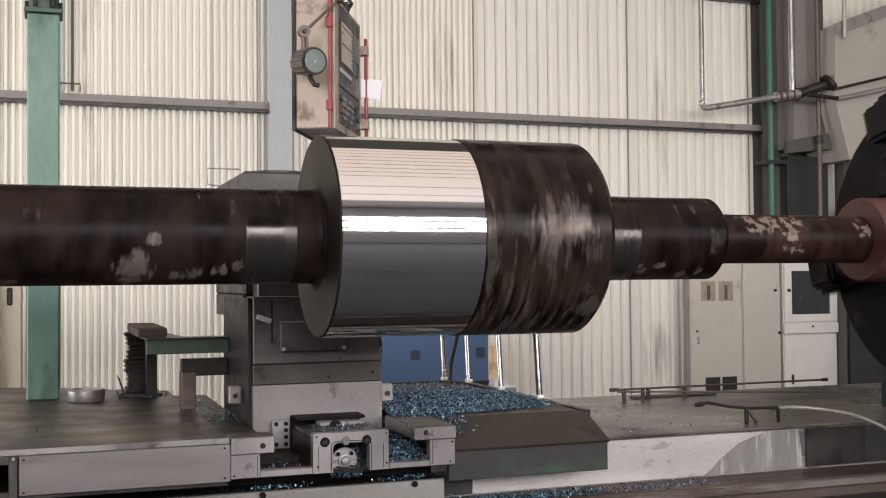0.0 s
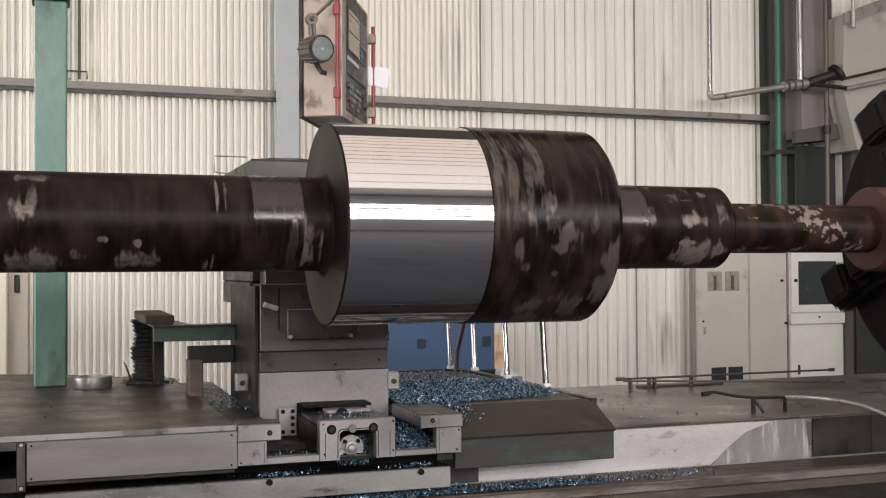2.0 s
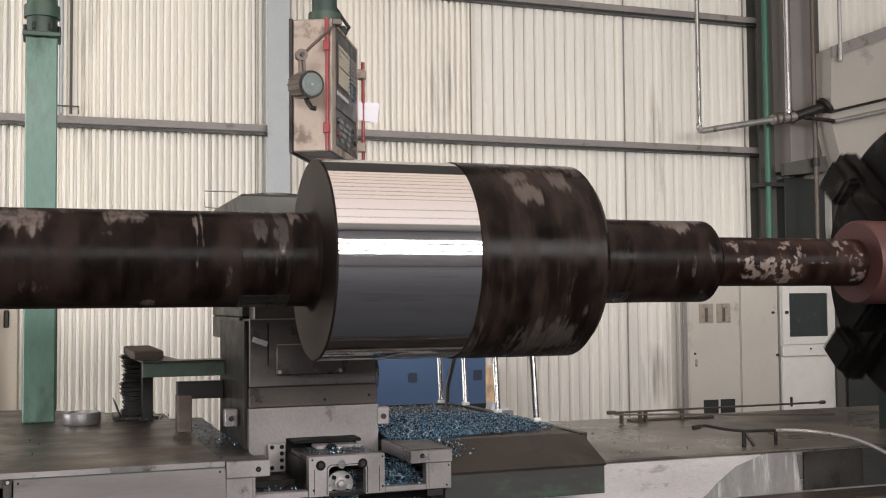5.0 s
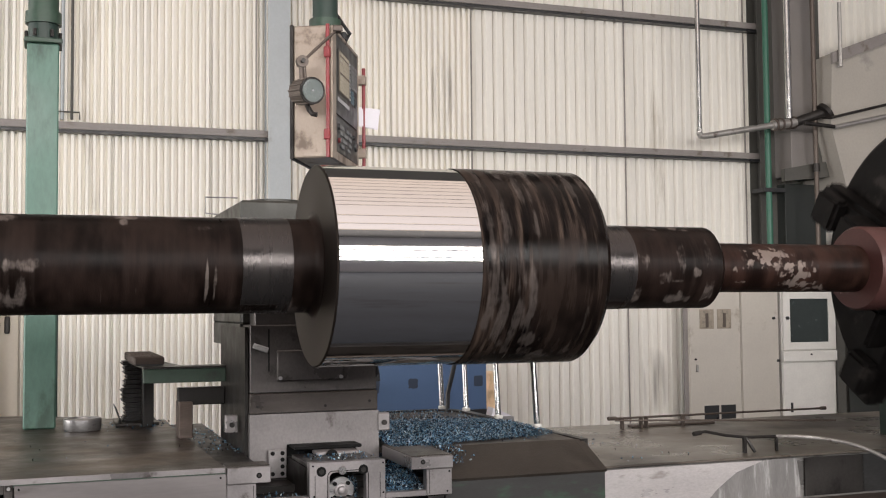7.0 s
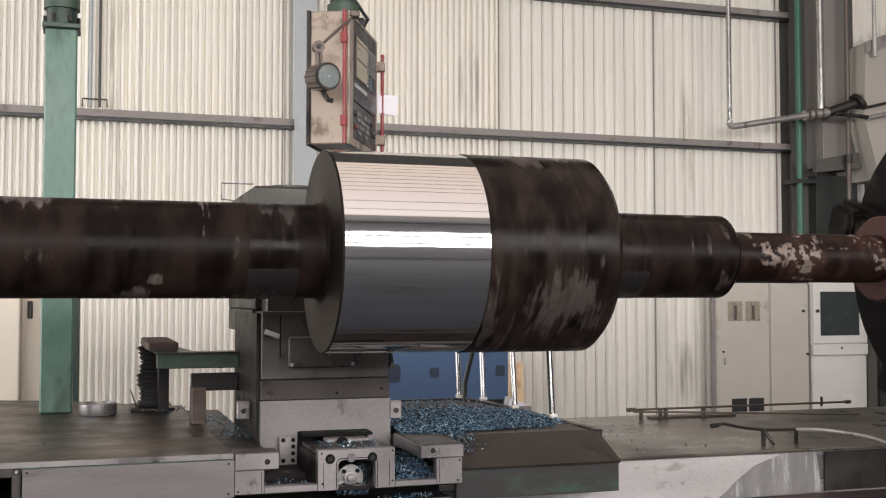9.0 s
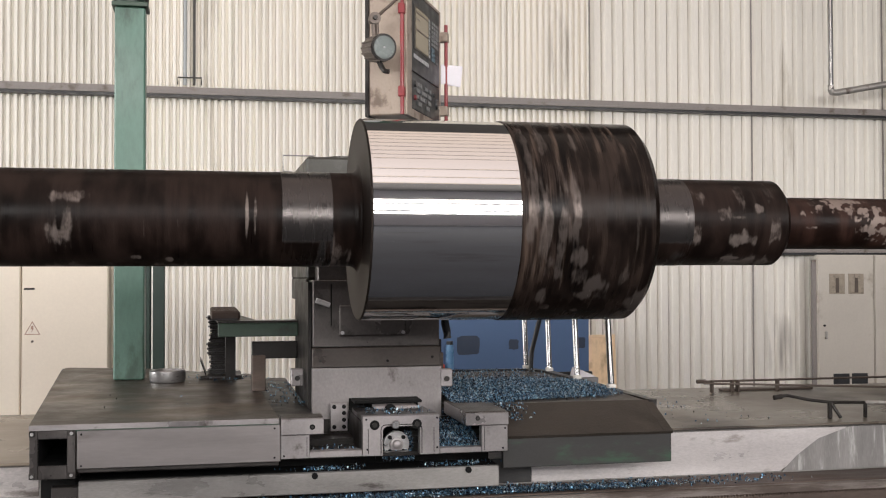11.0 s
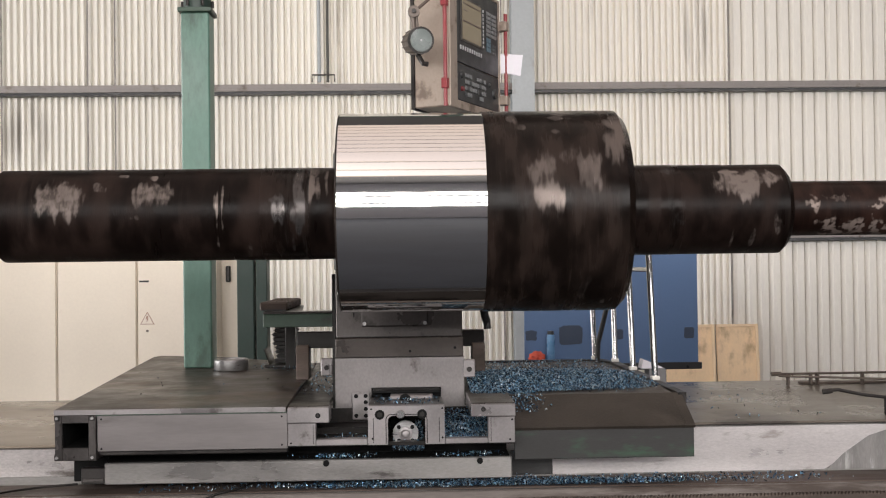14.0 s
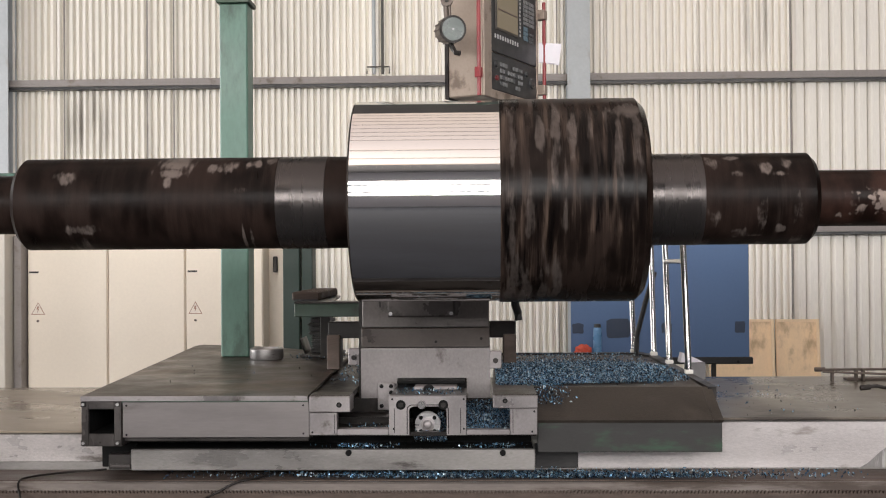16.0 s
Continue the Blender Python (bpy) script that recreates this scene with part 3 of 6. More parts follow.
def carriage():
    t = thing("carriage", (1.2, 5.6, 0.78), "grey steel lathe carriage with an oily cover plate", "lathe carriage")
    F = 4.63
    # cover plate with a tapering left side
    part("cover_plate", prism(BM(), [(-0.015, F), (1.0, F), (0.95, 6.75), (0.30, 7.35), (-0.20, 7.55), (-0.23, 7.45)], "z", 1.118, 1.132), PLATE, t, "oily brown sheet-steel cover plate")
    part("plate_lip", box(BM(), -0.015, 1.0, F - 0.006, F - 0.001, 1.110, 1.133, 0.001), BLOCKLIGHT, t, "worn grey plate edge")
    part("green_strip", box(BM(), 0.0, 1.0, F + 0.002, F + 0.03, 1.098, 1.116), GREEN, t, "green painted strip")
    part("under_box", box(BM(), 0.17, 1.0, F + 0.031, 7.2, 0.925, 1.097, 0.004), STEELDARK, t)
    part("under_box", box(BM(), -0.012, 0.169, 5.4, 7.2, 0.925, 1.097, 0.004), STEELDARK, t)
    part("front_panel", box(BM(), 0.172, 1.005, F, F + 0.03, 0.948, 1.105, 0.002), PANELSTEEL, t, "brushed grey steel front panel")
    # end box: a frame; black liner and back paint the shade in its opening
    bm = BM()
    for a in ((-0.012, 0.02, 0.91, 1.11), (0.135, 0.168, 0.91, 1.11), (0.02, 0.135, 0.91, 0.965), (0.02, 0.135, 1.075, 1.11)):
        box(bm, a[0], a[1], F - 0.004, 5.39, a[2], a[3], 0.002)
    e = part("end_box", bm, BLOCKGREY, t, "grey steel end box with a square opening")
    bm = BM()
    for a in ((0.0202, 0.0225, 0.9652, 1.0748), (0.1325, 0.1348, 0.9652, 1.0748), (0.0226, 0.1324, 0.9652, 0.9675), (0.0226, 0.1324, 1.0725, 1.0748)):
        box(bm, a[0], a[1], F + 0.004, 5.34, a[2], a[3])
    part("liner", bm, BLACK, e)
    part("opening", box(BM(), 0.021, 0.134, 5.35, 5.37, 0.966, 1.074), BLACK, e)
    for x in (-0.002, 0.152):
        for z in (0.925, 1.097):
            part("corner_plate", box(BM(), x - 0.012, x + 0.012, F - 0.007, F - 0.0045, z - 0.012, z + 0.012, 0.001), STEELDARK, e)
            part("screw", rod(BM(), (x, F - 0.007, z), (x, F - 0.014, z), 0.007, 8), STEEL, e)
    # base slide
    part("base_slide", box(BM(), 0.165, 2.01, 4.766, 4.95, 0.775, 0.872, 0.004), BEDFACE, t, "worn steel base slide")
    # Black sheets and end box paint the shade in the gap below the panel.
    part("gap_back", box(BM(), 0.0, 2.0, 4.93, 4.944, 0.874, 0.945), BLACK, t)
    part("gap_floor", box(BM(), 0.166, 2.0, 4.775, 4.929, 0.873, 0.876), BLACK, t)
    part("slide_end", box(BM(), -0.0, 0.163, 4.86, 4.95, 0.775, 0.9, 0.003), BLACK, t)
    part("slide_step", box(BM(), 0.05, 0.163, 4.80, 4.858, 0.775, 0.845, 0.003), STEELDARK, t, "dark stepped slide end")
    part("slide_strip", box(BM(), 0.06, 0.155, 4.792, 4.799, 0.785, 0.80, 0.002), BLOCKGREY, t)
    for x in (1.164, 1.863):
        part("bolt", rod(BM(), (x, 4.767, 0.856), (x, 4.752, 0.856), 0.014, 10), BLACK, t)
    # front frame: two pockets and a bridge with a wheel
    bm = BM()
    for x0, x1, z0, z1 in ((1.006, 1.13, 0.957, 1.058), (1.13, 1.358, 0.957, 0.985), (1.702, 1.892, 0.957, 0.982), (1.893, 2.013, 0.957, 1.074)):
        box(bm, x0, x1, F, F + 0.05, z0, z1, 0.0025)
    arch = [(1.36, 0.957), (1.36, 1.128), (1.70, 1.128), (1.70, 0.957), (1.614, 0.957)]
    arch += [(1.592 + 0.022 * math.cos(v), 1.061 + 0.022 * math.sin(v)) for v in np.linspace(0, math.pi / 2, 7)]
    arch += [(1.47 + 0.022 * math.cos(v), 1.061 + 0.022 * math.sin(v)) for v in np.linspace(math.pi / 2, math.pi, 7)] + [(1.448, 0.957)]
    prism(bm, arch, "y", F, F + 0.05)
    fr = part("front_frame", bm, BLOCKLIGHT, t, "light grey milled steel front frame")
    rim = [(1.60 + 0.022 * math.cos(v), 1.068 + 0.022 * math.sin(v)) for v in np.linspace(0, math.pi / 2, 7)]
    rim += [(1.462 + 0.022 * math.cos(v), 1.068 + 0.022 * math.sin(v)) for v in np.linspace(math.pi / 2, math.pi, 7)]
    rim = [(1.622, 0.962)] + rim + [(1.44, 0.962)]
    part("arch_rim", tube(BM(), [(u, F - 0.0005, v) for u, v in rim], 0.0022, 6), STEELDARK, fr)
    for x, z0, z1 in ((1.384, 0.965, 1.075), (1.676, 0.965, 1.075), (1.118, 0.965, 1.05), (1.906, 0.965, 1.07)):
        part("groove", box(BM(), x - 0.0013, x + 0.0013, F - 0.0012, F + 0.001, z0, z1), STEELDARK, fr)
    part("clamp_block", box(BM(), 1.006, 1.19, F - 0.012, F + 0.12, 1.06, 1.13, 0.003), BLOCKLIGHT, t, "light grey clamp block")
    part("clamp_block", box(BM(), 1.818, 2.015, F - 0.012, F + 0.45, 1.076, 1.132, 0.003), BLOCKLIGHT, t, "light grey clamp block")
    part("oily_cover", box(BM(), 1.008, 1.188, F + 0.004, F + 0.119, 1.1305, 1.134, 0.001), APRON, t)
    part("oily_cover", box(BM(), 1.82, 2.013, F + 0.004, F + 0.449, 1.1325, 1.136, 0.001), APRON, t)
    for x, z, r in ((1.14, 1.092, 0.012), (1.872, 1.108, 0.011), (1.412, 1.09, 0.022), (1.60, 1.09, 0.022)):
        k = part("bolt", rod(BM(), (x, F - (0.012 if r < 0.02 else 0.0) + 0.001, z), (x, F - (0.015 if r < 0.02 else 0.004), z), r, 20, r * 0.92), BLACK, t)
        part("socket", rod(BM(), (x, F - (0.0152 if r < 0.02 else 0.0042), z), (x, F - (0.0162 if r < 0.02 else 0.0056), z), r * 0.55, 6), STEELDARK, k)
    for x, z in ((1.02, 0.97), (1.02, 1.12), (1.38, 0.985), (1.99, 0.972), (2.0, 1.06), (1.69, 0.985), (1.375, 1.115), (1.69, 1.115), (0.19, 0.96), (0.19, 1.09), (0.98, 0.965), (0.98, 1.09)):
        part("screw", rod(BM(), (x, F + 0.001, z), (x, F - 0.003, z), 0.0045, 8), BLACK, t)
    part("cap", rod(BM(), (1.505, F + 0.001, 1.09), (1.505, F - 0.006, 1.09), 0.02, 20, 0.016), CHROME, t, "bright round cap", smooth=True)
    # Near-black back, floor, step and channel: oil, plus pocket shade painted in.
    part("back_plate", box(BM(), 1.0, 2.0, 5.102, 5.114, 0.95, 1.06), OILSHADE, t)
    part("pocket_floor", box(BM(), 1.0, 2.01, F + 0.05, 5.10, 0.945, 0.962), OILSHADE, t)
    part("pocket_step", box(BM(), 1.0, 2.01, 4.93, 5.101, 0.963, 0.993), OILSHADE, t)
    part("channel_floor", box(BM(), 0.98, 1.168, 4.76, 6.7, 1.09, 1.112), OILSHADE, t, "oily channel with its shade painted in")
    # Black back sheet and lip paint the shade under the block.
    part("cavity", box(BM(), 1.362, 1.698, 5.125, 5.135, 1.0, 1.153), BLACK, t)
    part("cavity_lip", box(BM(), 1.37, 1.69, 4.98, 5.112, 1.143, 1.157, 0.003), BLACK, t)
    # bridge top
    bm = BM()
    prism(bm, [(1.36, F + 0.05), (1.70, F + 0.05), (1.70, 5.0), (1.36, 5.0)], "z", 1.105, 1.122)
    part("bridge_top", bm, STEELDARK, t, "oily dark bridge")
    nt = part("nut_block", box(BM(), 1.455, 1.655, 4.90, 5.0, 1.1225, 1.14, 0.004), BLOCKLIGHT, t, "light machined nut block")
    part("bore", rod(BM(), (1.5245, 4.899, 1.123), (1.5245, 4.886, 1.123), 0.027, 20), BLACK, nt)
    part("bridge_side", box(BM(), 1.36, 1.385, F + 0.051, 5.1, 0.965, 1.10), OILSHADE, t)
    # feed-screw wheel
    w = part("wheel", lathe_y(BM(), 1.526, 4.735, 0.989, ((0.0, 0.058), (0.02, 0.058), (0.024, 0.05), (0.03, 0.05)), 32), STEEL, t, "bright steel feed-screw flange", smooth=True)
    part("hub", lathe_y(BM(), 1.526, 4.709, 0.989, ((0.0, 0.012), (0.004, 0.018), (0.012, 0.02), (0.014, 0.03), (0.026, 0.03)), 24), BLOCKLIGHT, w, smooth=True)
    for k in range(4):
        a = radians(45 + 90 * k)
        part("screw", rod(BM(), (1.526 + 0.043 * math.cos(a), 4.736, 0.989 + 0.043 * math.sin(a)), (1.526 + 0.043 * math.cos(a), 4.722, 0.989 + 0.043 * math.sin(a)), 0.009, 8), BLACK, w)
    # Black sheet paints the shade behind the wheel.
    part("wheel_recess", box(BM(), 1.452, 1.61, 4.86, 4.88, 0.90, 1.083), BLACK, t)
    # bracket with six holes
    b = part("bracket", box(BM(), 1.268, 1.352, 5.085, 5.10, 1.005, 1.135, 0.003), BLOCKLIGHT, t, "light steel bracket with dark bolt holes")
    for z in (1.025, 1.058, 1.09, 1.12):
        for x in (1.287, 1.333):
            if not (z in (1.058, 1.09) and x < 1.3):
                part("hole", rod(BM(), (x, 5.086, z), (x, 5.079, z), 0.010, 10), BLACK, b)
    # chip tray to the right
    tr = part("chip_tray", prism(BM(), [(1.82, 5.15), (2.02, 4.96), (2.825, 4.96), (2.805, 6.62), (2.73, 6.80), (1.86, 6.80)], "z", 1.09, 1.115), APRON, t, "oily sheet-steel chip tray")
    part("rim", prism(BM(), [(2.806, 6.62), (2.862, 6.62), (2.866, 4.96), (2.826, 4.96)], "z", 1.075, 1.128), STEELDARK, tr)
    part("rim", prism(BM(), [(1.84, 6.801), (2.73, 6.801), (2.806, 6.622), (2.862, 6.622), (2.79, 6.83), (1.84, 6.83)], "z", 1.075, 1.128), STEELDARK, tr)
    bm = BM()
    prism(bm, [(5.35, 1.134), (5.35, 1.118), (4.98, 1.112), (4.728, 0.995), (4.716, 1.008), (4.98, 1.126)], "x", 2.018, 2.80)
    prism(bm, [(4.98, 1.126), (4.98, 1.112), (4.728, 0.995), (4.716, 1.008)], "x", 2.801, 2.845)
    part("tray_apron", bm, APRON, t, "sloping dark brown sheet apron")
    ap = part("tray_front", box(BM(), 2.02, 2.842, 4.735, 4.765, 0.862, 1.002, 0.002), GREENWORN, t, "dark front plate with worn green paint")
    part("tray_end", prism(BM(), [(4.76, 0.862), (4.94, 0.985), (4.94, 1.1), (4.76, 1.0)], "x", 2.82, 2.842), STEELDARK, t)
    # tool post block
    part("block_lower", prism(BM(), [(1.185, 1.00), (1.185, 1.30), (1.813, 1.30), (1.813, 1.02), (1.70, 1.02), (1.70, 1.155), (1.36, 1.155), (1.36, 1.0)], "y", 5.118, 5.95), BLOCKFACE, t, "grey machined lower block with scuffs")
    part("block_band", box(BM(), 1.187, 1.811, 5.128, 5.93, 1.302, 1.396, 0.003), BLOCKBAND, t, "dark oily machined band")
    part("block_middle", box(BM(), 1.19, 1.808, 5.135, 5.93, 1.398, 1.72, 0.004), BLOCKGREY, t, "worn grey steel upper block")
    part("plate", box(BM(), 1.315, 1.64, 5.118, 5.134, 1.452, 1.60, 0.006), BLOCKGREY, t, "cover plate with corner bolts")
    for x, z in ((1.33, 1.468), (1.625, 1.468)):
        part("screw", rod(BM(), (x, 5.119, z), (x, 5.108, z), 0.009, 8), STEEL, t)
    # Near-black paints the shade on the block's left side.
    part("dark_side", box(BM(), 1.17, 1.185, 5.16, 5.94, 1.02, 1.71), OILSHADE, t, "side plate with the shade of the block's left side painted in")
    bm = BM()
    box(bm, 1.172, 1.80, 5.30, 6.25, 1.722, 2.33, 0.012)
    box(bm, 1.174, 1.50, 5.34, 6.25, 1.61, 1.724, 0.004)
    rod(bm, (1.45, 5.32, 2.0), (1.45, 5.15, 2.0), 0.10, 20)
    part("turret", bm, TURRET, t, "grey-green steel tool turret")
    part("turret_cap", rod(BM(), (1.45, 5.9, 2.33), (1.45, 5.9, 2.385), 0.15, 24), TURRET, t, smooth=True)
    part("turret_front", box(BM(), 1.215, 1.79, 5.16, 5.298, 1.60, 2.1, 0.006), BLOCKGREY, t)
    for k, (x, z) in enumerate(((1.24, 1.66), (1.24, 1.95), (1.30, 1.66), (1.77, 1.66))):
        part("screw", rod(BM(), (x, 5.16, z), (x, 5.15, z), 0.012, 10), BLACK, t)
    for x, z in ((1.225, 1.335), (1.55, 1.33), (1.77, 1.345)):
        part("screw", rod(BM(), (x, 5.129, z), (x, 5.124, z), 0.007, 8), BLACK, t)
    part("seam", box(BM(), 1.275, 1.281, 5.128, 5.133, 1.50, 1.70), BLACK, t)
    part("latch", box(BM(), 1.20, 1.27, 5.10, 5.13, 1.60, 1.625, 0.002, pose(1.235, 5.1, 1.61, 0, 20, 0) @ pose(-1.235, -5.1, -1.61)), STEEL, t)
    part("wire_guard", tube(BM(), [(1.21, 6.2, 2.33), (1.12, 6.2, 2.34), (1.12, 6.2, 2.43), (1.30, 6.2, 2.43)], 0.005, 6), STEEL, t)
    part("hose_nozzle", tube(BM(), [(1.90, 5.60, 1.75), (1.945, 5.66, 1.58), (1.955, 5.68, 1.48), (1.968, 5.70, 1.44), (1.972, 5.70, 1.40)], 0.022, 10), BLACKPL, t, "black coolant nozzle", smooth=True)
    # square nuts at the block's sides
    for x, y in ((1.13, 5.30), (1.838, 5.11)):
        nb = part("clamp_nut", box(BM(), x - 0.03, x + 0.03, y, y + 0.05, 1.20, 1.285, 0.004), BLOCKLIGHT, t)
        part("stud", rod(BM(), (x, y, 1.24), (x, y - 0.012, 1.24), 0.013, 10), STEELDARK, nb)
    # support arms of the block
    for x0, x1, xl in ((0.93, 1.17, 0.93), (1.815, 1.96, 1.89)):
        a = part("arm", box(BM(), x0, x1, 5.80, 5.86, 1.30, 1.39, 0.004), OILSHADE, t)
        part("leg", box(BM(), xl, xl + 0.07, 5.75, 5.90, 1.133, 1.32, 0.004), RUST, a)
    return t


def lathe_y(bm, cx, cy, cz, profile, seg=32):
    """A profile of (depth along +y, radius) turned about an axis along y."""
    rings = [[bm.verts.new((cx + r * math.cos(2 * math.pi * k / seg), cy + d, cz + r * math.sin(2 * math.pi * k / seg))) for k in range(seg)] for d, r in profile]
    for a, b in zip(rings, rings[1:]):
        for k in range(seg):
            bm.faces.new((a[k], a[(k + 1) % seg], b[(k + 1) % seg], b[k]))
    bm.faces.new(rings[0])
    bm.faces.new(rings[-1])
    bmesh.ops.recalc_face_normals(bm, faces=bm.faces)
    return bm


# Near-black for oily steel, cables and shade painted into pockets and block side.
OILSHADE = material("oil_and_shade_black", (0.012, 0.010, 0.009), 0.45, 0.2, 0.4, 5, 60, 0.2, (0.03, 0.025, 0.022), 0.25, 5.0, spec=0.3)
BLOCKBAND = material("oily_band", (0.062, 0.052, 0.047), 0.38, 0.5, 0.3, 4.0, 90, 0.2, (0.03, 0.025, 0.022), 0.2, 7.0, (0.6, 1, 1))
GREENWORN = material("worn_green_on_steel", (0.026, 0.025, 0.024), 0.5, 0.1, 0.25, 4, 60, 0.1, (0.03, 0.068, 0.04), 0.38, 4.0, (0.6, 1, 2.0))


def bed_fittings():
    g = thing("green_cable_arm", (0.95, 5.75, 1.13), "green painted steel arm carrying a cable chain", "cable arm")
    part("bar", box(BM(), 0.752, 1.17, 5.76, 5.82, 1.42, 1.492, 0.004), GREEN, g, "green painted bar")
    part("top", prism(BM(), [(0.752, 5.76), (1.17, 5.76), (1.17, 5.9), (0.95, 5.9), (0.88, 6.75), (0.72, 6.75)], "z", 1.493, 1.503), STEELDARK, g)
    bm = BM()
    box(bm, 0.725, 0.86, 5.90, 6.70, 1.504, 1.524)
    ch = part("cable_chain", bm, BLACKPL, g, "brown segmented cable chain")
    for i in range(16):
        part("link", box(BM(), 0.715, 0.87, 5.90 + i * 0.05, 5.934 + i * 0.05, 1.5045, 1.552, 0.008), RUST, ch)
    hc = part("hanging_chain", box(BM(), 0.73, 0.83, 6.64, 6.74, 1.152, 1.50), BLACKPL, g, "black coiled cable bundle")
    for i in range(13):
        z = 1.155 + i * 0.027
        s = 0.010 * math.sin(i * 0.9) + 0.006 * (i % 2)
        part("link", box(BM(), 0.70 + s, 0.855 + s * 0.4, 6.62 - 0.006 * i, 6.79 - 0.006 * i, z, z + 0.021, 0.009, seg=2), OILSHADE, hc)
    part("flap", box(BM(), 0.69, 0.695, 6.50, 6.76, 1.15, 1.25, 0.002, pose(0.69, 0, 1.15, 0, -20, 0) @ pose(-0.69, 0, -1.15)), STEELDARK, g)
    part("foot", box(BM(), 0.66, 0.9, 6.5, 6.85, 1.133, 1.15, 0.003), STEELDARK, g)
    part("post", box(BM(), 0.80, 0.86, 6.4, 6.5, 1.133, 1.49, 0.003), OILSHADE, g)

    c = thing("green_column", (0.25, 6.63, 1.13), "faded green square steel column with a swivel collar", "column")
    part("shaft", box(BM(), 0.162, 0.336, 6.545, 6.72, 1.133, 3.325, 0.008), GREENLIGHT, c)
    part("flange", box(BM(), 0.145, 0.353, 6.528, 6.737, 3.327, 3.355, 0.004), GREEN, c)
    sw = part("swivel", rod(BM(), (0.249, 6.632, 3.356), (0.249, 6.632, 3.50), 0.085, 28), GREENDARK, c, smooth=True)
    for k in range(6):
        a = 2 * math.pi * k / 6
        part("bolt", rod(BM(), (0.249 + 0.093 * math.cos(a), 6.632 + 0.093 * math.sin(a), 3.37), (0.249 + 0.093 * math.cos(a), 6.632 + 0.093 * math.sin(a), 3.41), 0.010, 8), STEELDARK, sw)
    part("collar", rod(BM(), (0.249, 6.632, 3.45), (0.249, 6.632, 3.52), 0.10, 28), GREEN, c, smooth=True)
    part("upper_pole", rod(BM(), (0.249, 6.632, 3.52), (0.249, 6.632, 4.1), 0.085, 28), GREEN, c, smooth=True)
    part("boom", rod(BM(), (0.249, 6.632, 4.05), (1.83, 6.15, 4.05), 0.06, 20), GREEN, c, smooth=True)

    d = thing("bearing_ring", (0.475, 6.40, 1.133), "round worn steel ring lying on the cover plate", "steel ring")
    bm = BM()
    prof = ((0.0, 0.094), (0.012, 0.102), (0.062, 0.102), (0.068, 0.096), (0.068, 0.078), (0.058, 0.074), (0.058, 0.0))
    seg = 40
    rings = [[bm.verts.new((0.475 + r * math.cos(2 * math.pi * k / seg), 6.40 + r * math.sin(2 * math.pi * k / seg), 1.133 + z)) for k in range(seg)] for z, r in prof[:-1]]
    for a, b in zip(rings, rings[1:]):
        for k in range(seg):
            bm.faces.new((a[k], a[(k + 1) % seg], b[(k + 1) % seg], b[k]))
    bm.faces.new(rings[-1])
    bm.faces.new(rings[0][::-1])
    part("ring", bm, STEEL, d, smooth=True)

    # chromed hand rails
    for x, y, tx, ty in POSTS:
        r = thing("rail_post", (x, y, 1.128), "chromed tubular hand-rail post on a small pale foot", "rail post", "posts of the hand rail")
        part("tube", rod(BM(), (x, y, 1.149), (tx, ty, 2.02), 0.017, 14), CHROME, r, smooth=True)
        part("foot", box(BM(), x - 0.021, x + 0.021, y - 0.021, y + 0.021, 1.128, 1.15, 0.004), PIPEWHITE, r, "small pale foot block")
    solo("rail_bar", rod(BM(), RAILBAR[0], RAILBAR[1], 0.013, 12), CHROME, "chromed cross bar of the hand rail", "rail bar", smooth=True)
    solo("black_strut", tube(BM(), [(2.74, 6.70, 1.115), (2.745, 6.70, 1.24), (2.80, 6.70, 1.45), (2.86, 6.70, 1.64)], 0.016, 8), BLACKPL, "black bent hose strut beside the chip tray", "strut", smooth=True)


POSTS = ((2.845, 5.53, 2.825, 5.60), (2.838, 6.07, 2.825, 6.15), (2.834, 6.60, 2.83, 6.68), (2.74, 6.80, 2.72, 6.86))
RAILBAR = ((2.832, 5.577, 1.71), (2.829, 6.123, 1.71))


